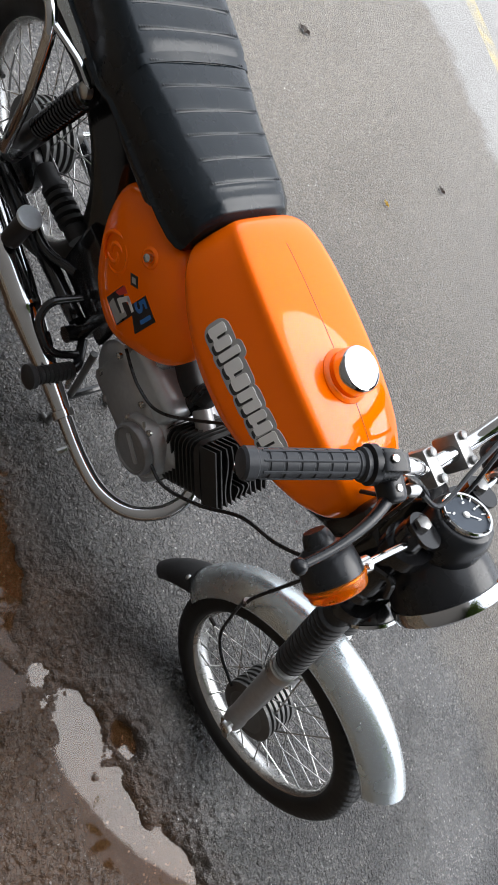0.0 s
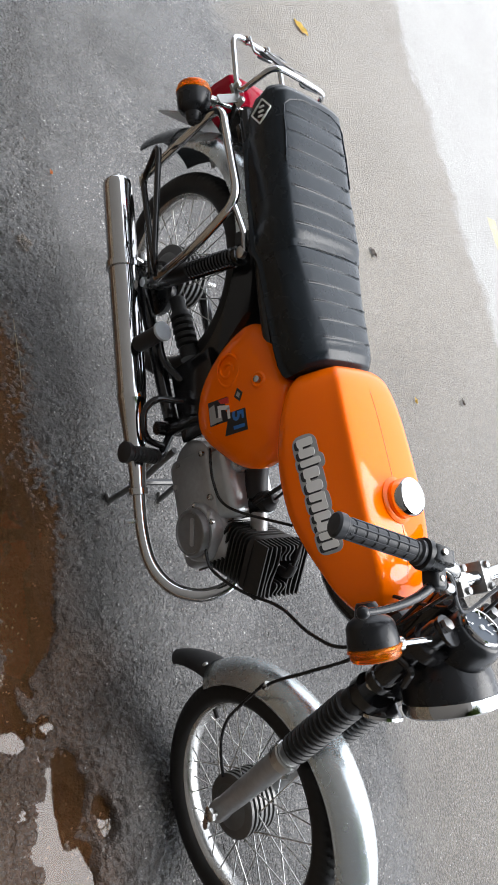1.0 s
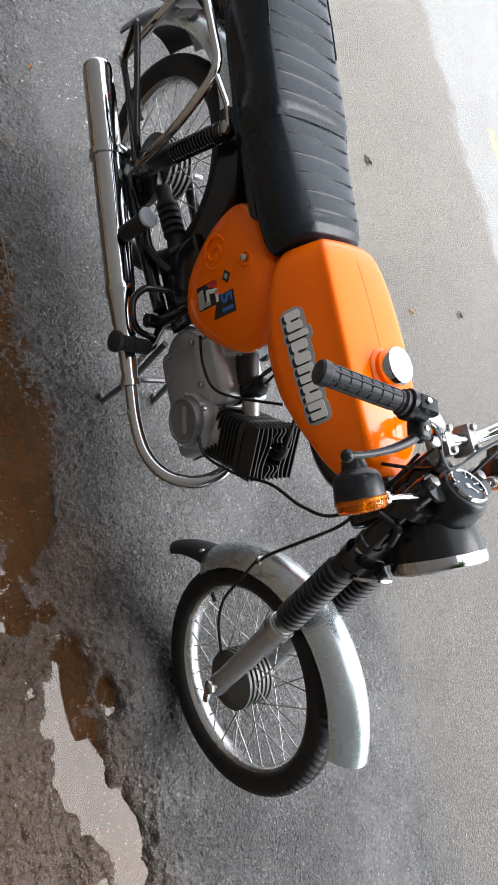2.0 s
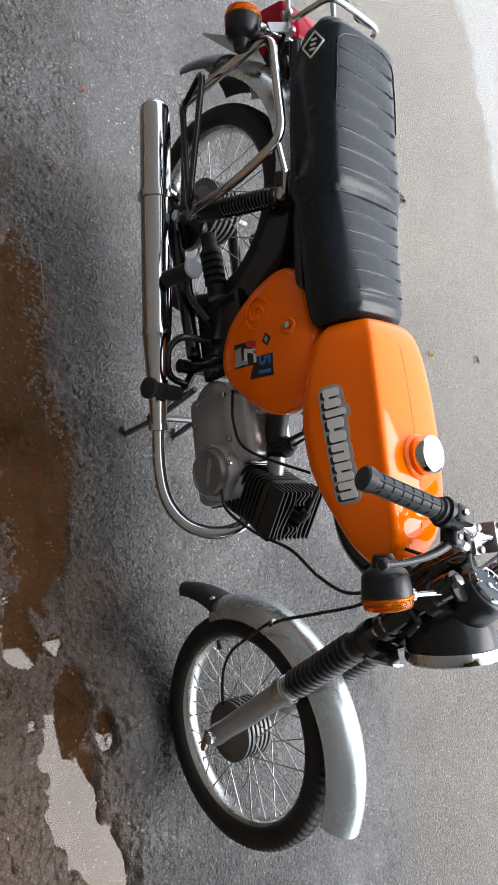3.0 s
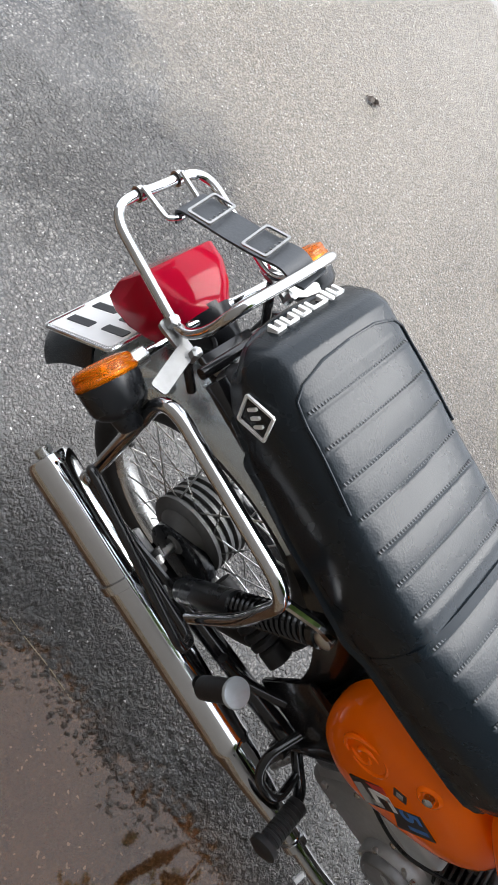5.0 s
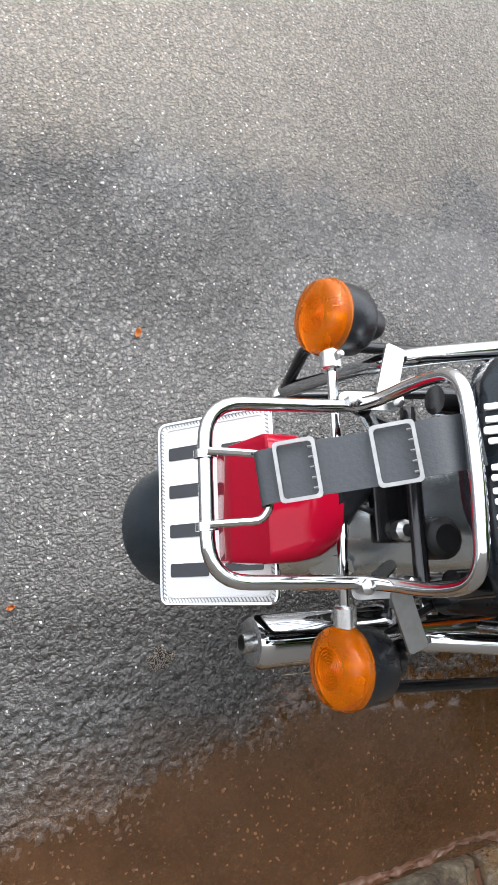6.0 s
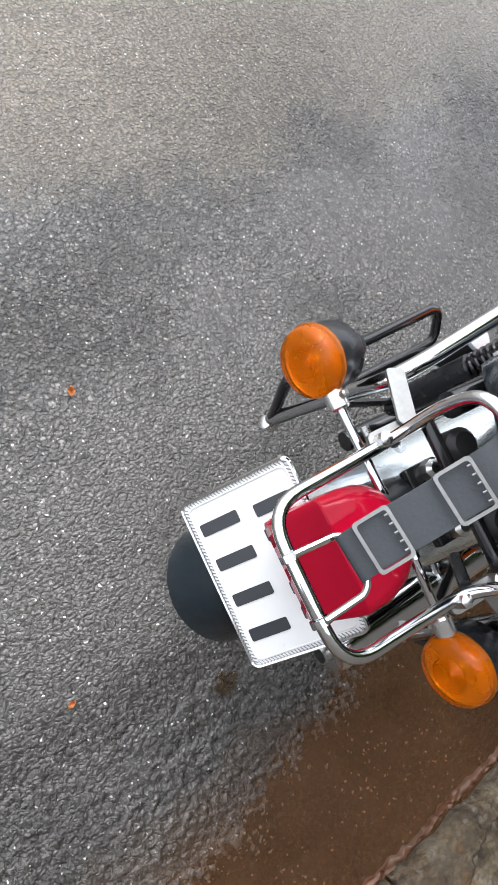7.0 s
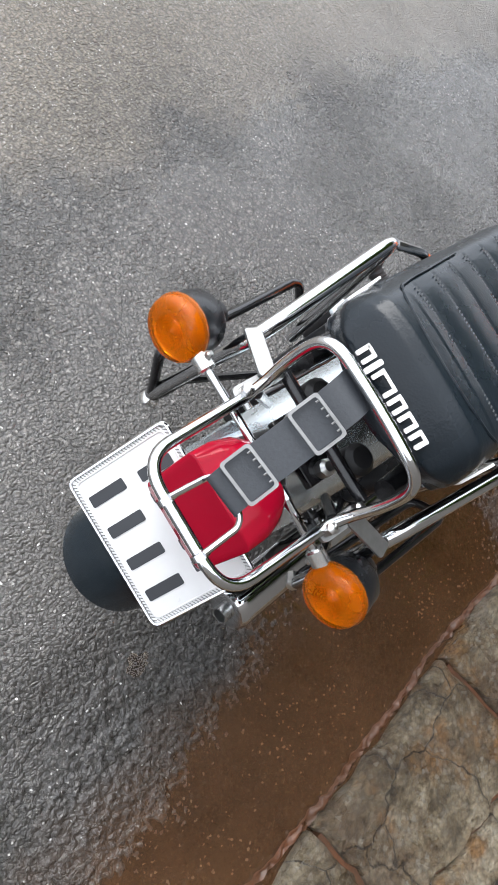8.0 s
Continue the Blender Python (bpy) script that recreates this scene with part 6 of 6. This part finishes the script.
    m = axes((-1.446, 0.006, 0.551), (0, -1, 0), (0.63, 0, 0.776))
    W, H = 0.196, 0.146
    part("sheet", slab(bar_shape(W, H, 0.06), m, 0.0015), PLATE_WHITE, pl)
    edge = [m @ Vector((u, v, 0.0018)) for u, v in bar_shape(W - 0.003, H - 0.003, 0.06)]
    part("rim", tube(edge, 0.0022, 6, True), CHROME, pl)
    inner = [m @ Vector((u, v, 0.0018)) for u, v in bar_shape(W - 0.017, H - 0.017, 0.06)]
    part("inner_rim", tube(inner, 0.0012, 6, True), PLATE_WHITE, pl)
    bm = bmesh.new()
    for u in np.arange(-W / 2 + 0.005, W / 2 - 0.004, 0.0042):
        for v in (-H / 2 + 0.005, H / 2 - 0.005):
            tube([m @ Vector((u, v - 0.003, 0.0017)), m @ Vector((u + 0.004, v + 0.003, 0.0017))], 0.0006, 4, bm=bm)
    for v in np.arange(-H / 2 + 0.009, H / 2 - 0.008, 0.0042):
        for u in (-W / 2 + 0.005, W / 2 - 0.005):
            tube([m @ Vector((u - 0.003, v, 0.0017)), m @ Vector((u + 0.003, v + 0.004, 0.0017))], 0.0006, 4, bm=bm)
    part("border_pattern", bm, COVER_ALLOY, pl)
    for u in (-0.062, -0.021, 0.021, 0.062):
        part("bar", slab(bar_shape(0.014, 0.05, 0.15), m @ Matrix.Translation((u, -0.034, 0.001)), 0.0015), INK, pl)
    for u in (-0.058, -0.03, 0.03, 0.058):
        part("bar", slab(bar_shape(0.014, 0.045, 0.15), m @ Matrix.Translation((u, 0.034, 0.001)), 0.0015), INK, pl)
    # webbing strap with two buckles
    stp = group("luggage_strap", moped, "black webbing strap with two metal buckles")
    run = spline([(-1.462, 0.004, 0.75), (-1.47, 0.006, 0.763), (-1.445, 0.01, 0.777), (-1.414, 0.013, 0.793), (-1.383, 0.017, 0.81), (-1.357, 0.021, 0.826), (-1.338, 0.024, 0.8265), (-1.327, 0.026, 0.833)], 5)
    across = Vector((-0.12, 0.99, 0)).normalized()
    rows = [[c + across * (-0.02 + 0.04 * j / 6) for j in range(7)] for c in run]
    part("webbing", sheet(rows, 0.0028), WEBBING, stp)
    for at, wide, long in ((10, 0.0445, 0.031), (20, 0.0445, 0.032)):
        d = (run[at + 1] - run[at - 1]).normalized()
        m2 = axes(run[at], across, d)
        if m2.col[2][2] < 0:
            m2 = m2 @ Matrix.Rotation(math.pi, 4, "Y")
        m2 = m2 @ Matrix.Translation((0, 0, 0.0045))
        outer, inner = bar_shape(wide, long, 0.1, 2), bar_shape(wide - 0.0055, long - 0.0055, 0.1, 2)
        bm = bmesh.new()
        lay = [[bm.verts.new(m2 @ Vector((u, v, w))) for u, v in o] for o, w in ((outer, 0), (outer, 0.0022), (inner, 0.0022), (inner, 0))]
        n = len(outer)
        for q in range(4):
            e, f = lay[q], lay[(q + 1) % 4]
            for t in range(n):
                bm.faces.new((e[t], e[(t + 1) % n], f[(t + 1) % n], f[t]))
        bk = part("buckle", bm, ZINC, stp, "square metal buckle frame")
        for u in (-0.015, -0.0075, 0, 0.0075, 0.015):
            part("tooth", tube([m2 @ Vector((u, long / 2 - 0.003, 0.0018)), m2 @ Vector((u, long / 2 - 0.006, 0.0012))], 0.001, 5), ZINC, bk)


build_rear()


# ---------------------------------------------------------------- litter and tree
def dropped_leaf(name, x, y, size, turn, mat, label):
    bm = bmesh.new()
    n = 8
    mid = [bm.verts.new((size * (-0.5 + i / n), 0, 0.004 + 0.004 * math.sin(i))) for i in range(n + 1)]
    for s in (-1, 1):
        side = [bm.verts.new((size * (-0.5 + i / n), s * size * 0.28 * math.sin(math.pi * min(max(i / n, 0.03), 0.97)) ** 0.8, 0.008 + 0.003 * math.cos(i * 2))) for i in range(n + 1)]
        for i in range(n):
            bm.faces.new((mid[i], mid[i + 1], side[i + 1], side[i]) if s > 0 else (mid[i], side[i], side[i + 1], mid[i + 1]))
    bmesh.ops.solidify(bm, geom=bm.faces[:], thickness=0.0015)
    return tagged(part(name, bm, mat, matrix=pose(x, y, bump_z(x, y) + 0.001, 0, 0, turn)), label, "leaf", group="leaves fallen on the asphalt")


dropped_leaf("fallen_leaf", -1.795, 1.447, 0.055, 35, DEAD_LEAF, "dark brown dead leaf on wet asphalt")
dropped_leaf("fallen_leaf", -1.117, 1.868, 0.04, 20, DEAD_LEAF, "small dark dead leaf on the asphalt")
dropped_leaf("fallen_leaf", -2.987, 1.333, 0.1, 60, YELLOW_LEAF, "yellow curled leaf on wet asphalt")
dropped_leaf("fallen_leaf", -1.654, -0.102, 0.016, 20, ORANGE_LEAF, "tiny orange leaf scrap on wet asphalt")
dropped_leaf("fallen_leaf", -1.092, 1.472, 0.03, 10, YELLOW_LEAF, "small pale yellow leaf on the asphalt")
dropped_leaf("fallen_leaf", -1.441, 0.388, 0.022, 70, ORANGE_LEAF, "tiny orange leaf scrap on asphalt")


def dry_stem():
    """A thin straw afloat along the gutter."""
    rnd = random.Random(12)
    pts = []
    for i in range(25):
        x = -1.223 + 0.476 * i / 24
        pts.append((x, -0.25 + 0.01 * (i / 24) ** 2 + 0.003 * noise.noise(Vector((x * 9, 3.3, 0))) + rnd.uniform(-0.0006, 0.0006), -0.0065))
    stem = part("dry_stem", tube(pts, 0.0011, 6), STRAW)
    tagged(stem, "thin pale dry grass stem lying in the muddy puddle", "stem")


dry_stem()


def build_tree():
    rnd = random.Random(11)
    tree = tagged(new("tree"), "leafy green street tree at the roadside", "tree")
    base = Vector((4.9, -0.9, 0))
    trunk = spline([base, base + Vector((-0.1, 0.05, 2.2)), base + Vector((-0.3, 0.2, 4.6)), base + Vector((-0.6, 0.3, 7.6))], 6)
    part("trunk", tube(trunk, [0.16 - 0.11 * i / (len(trunk) - 1) for i in range(len(trunk))], 12), BARK_MAT, tree)
    tips = []
    for k in range(16):
        a = 2 * math.pi * k / 9 + rnd.uniform(-0.3, 0.3)
        s = trunk[6 + k % 11]
        e = s + Vector((math.cos(a) * rnd.uniform(1.8, 3.0) - 0.3, math.sin(a) * rnd.uniform(1.2, 2.0), rnd.uniform(0.8, 2.4)))
        limb = spline([s, s.lerp(e, 0.5) + Vector((0, 0, 0.2)), e], 5)
        part("limb", tube(limb, [0.05 - 0.038 * i / (len(limb) - 1) for i in range(len(limb))], 8), BARK_MAT, tree)
        tips += limb[4:]
    bm = bmesh.new()
    for _ in range(42000):
        c = rnd.choice(tips) + Vector((rnd.gauss(0, 0.42), rnd.gauss(0, 0.42), rnd.gauss(0.05, 0.34)))
        m = Matrix.Translation(c) @ Euler((rnd.uniform(-1, 1), rnd.uniform(-1, 1), rnd.uniform(0, 6.3))).to_matrix().to_4x4()
        L = rnd.uniform(0.06, 0.11)
        vs = [bm.verts.new(m @ Vector(q)) for q in ((-L, 0, 0), (-L * 0.3, -L * 0.45, 0.01), (L * 0.45, -L * 0.36, 0.012), (L, 0, 0), (L * 0.45, L * 0.36, 0.012), (-L * 0.3, L * 0.45, 0.01))]
        bm.faces.new(vs)
    part("crown", bm, LEAF_MAT, tree)


build_tree()
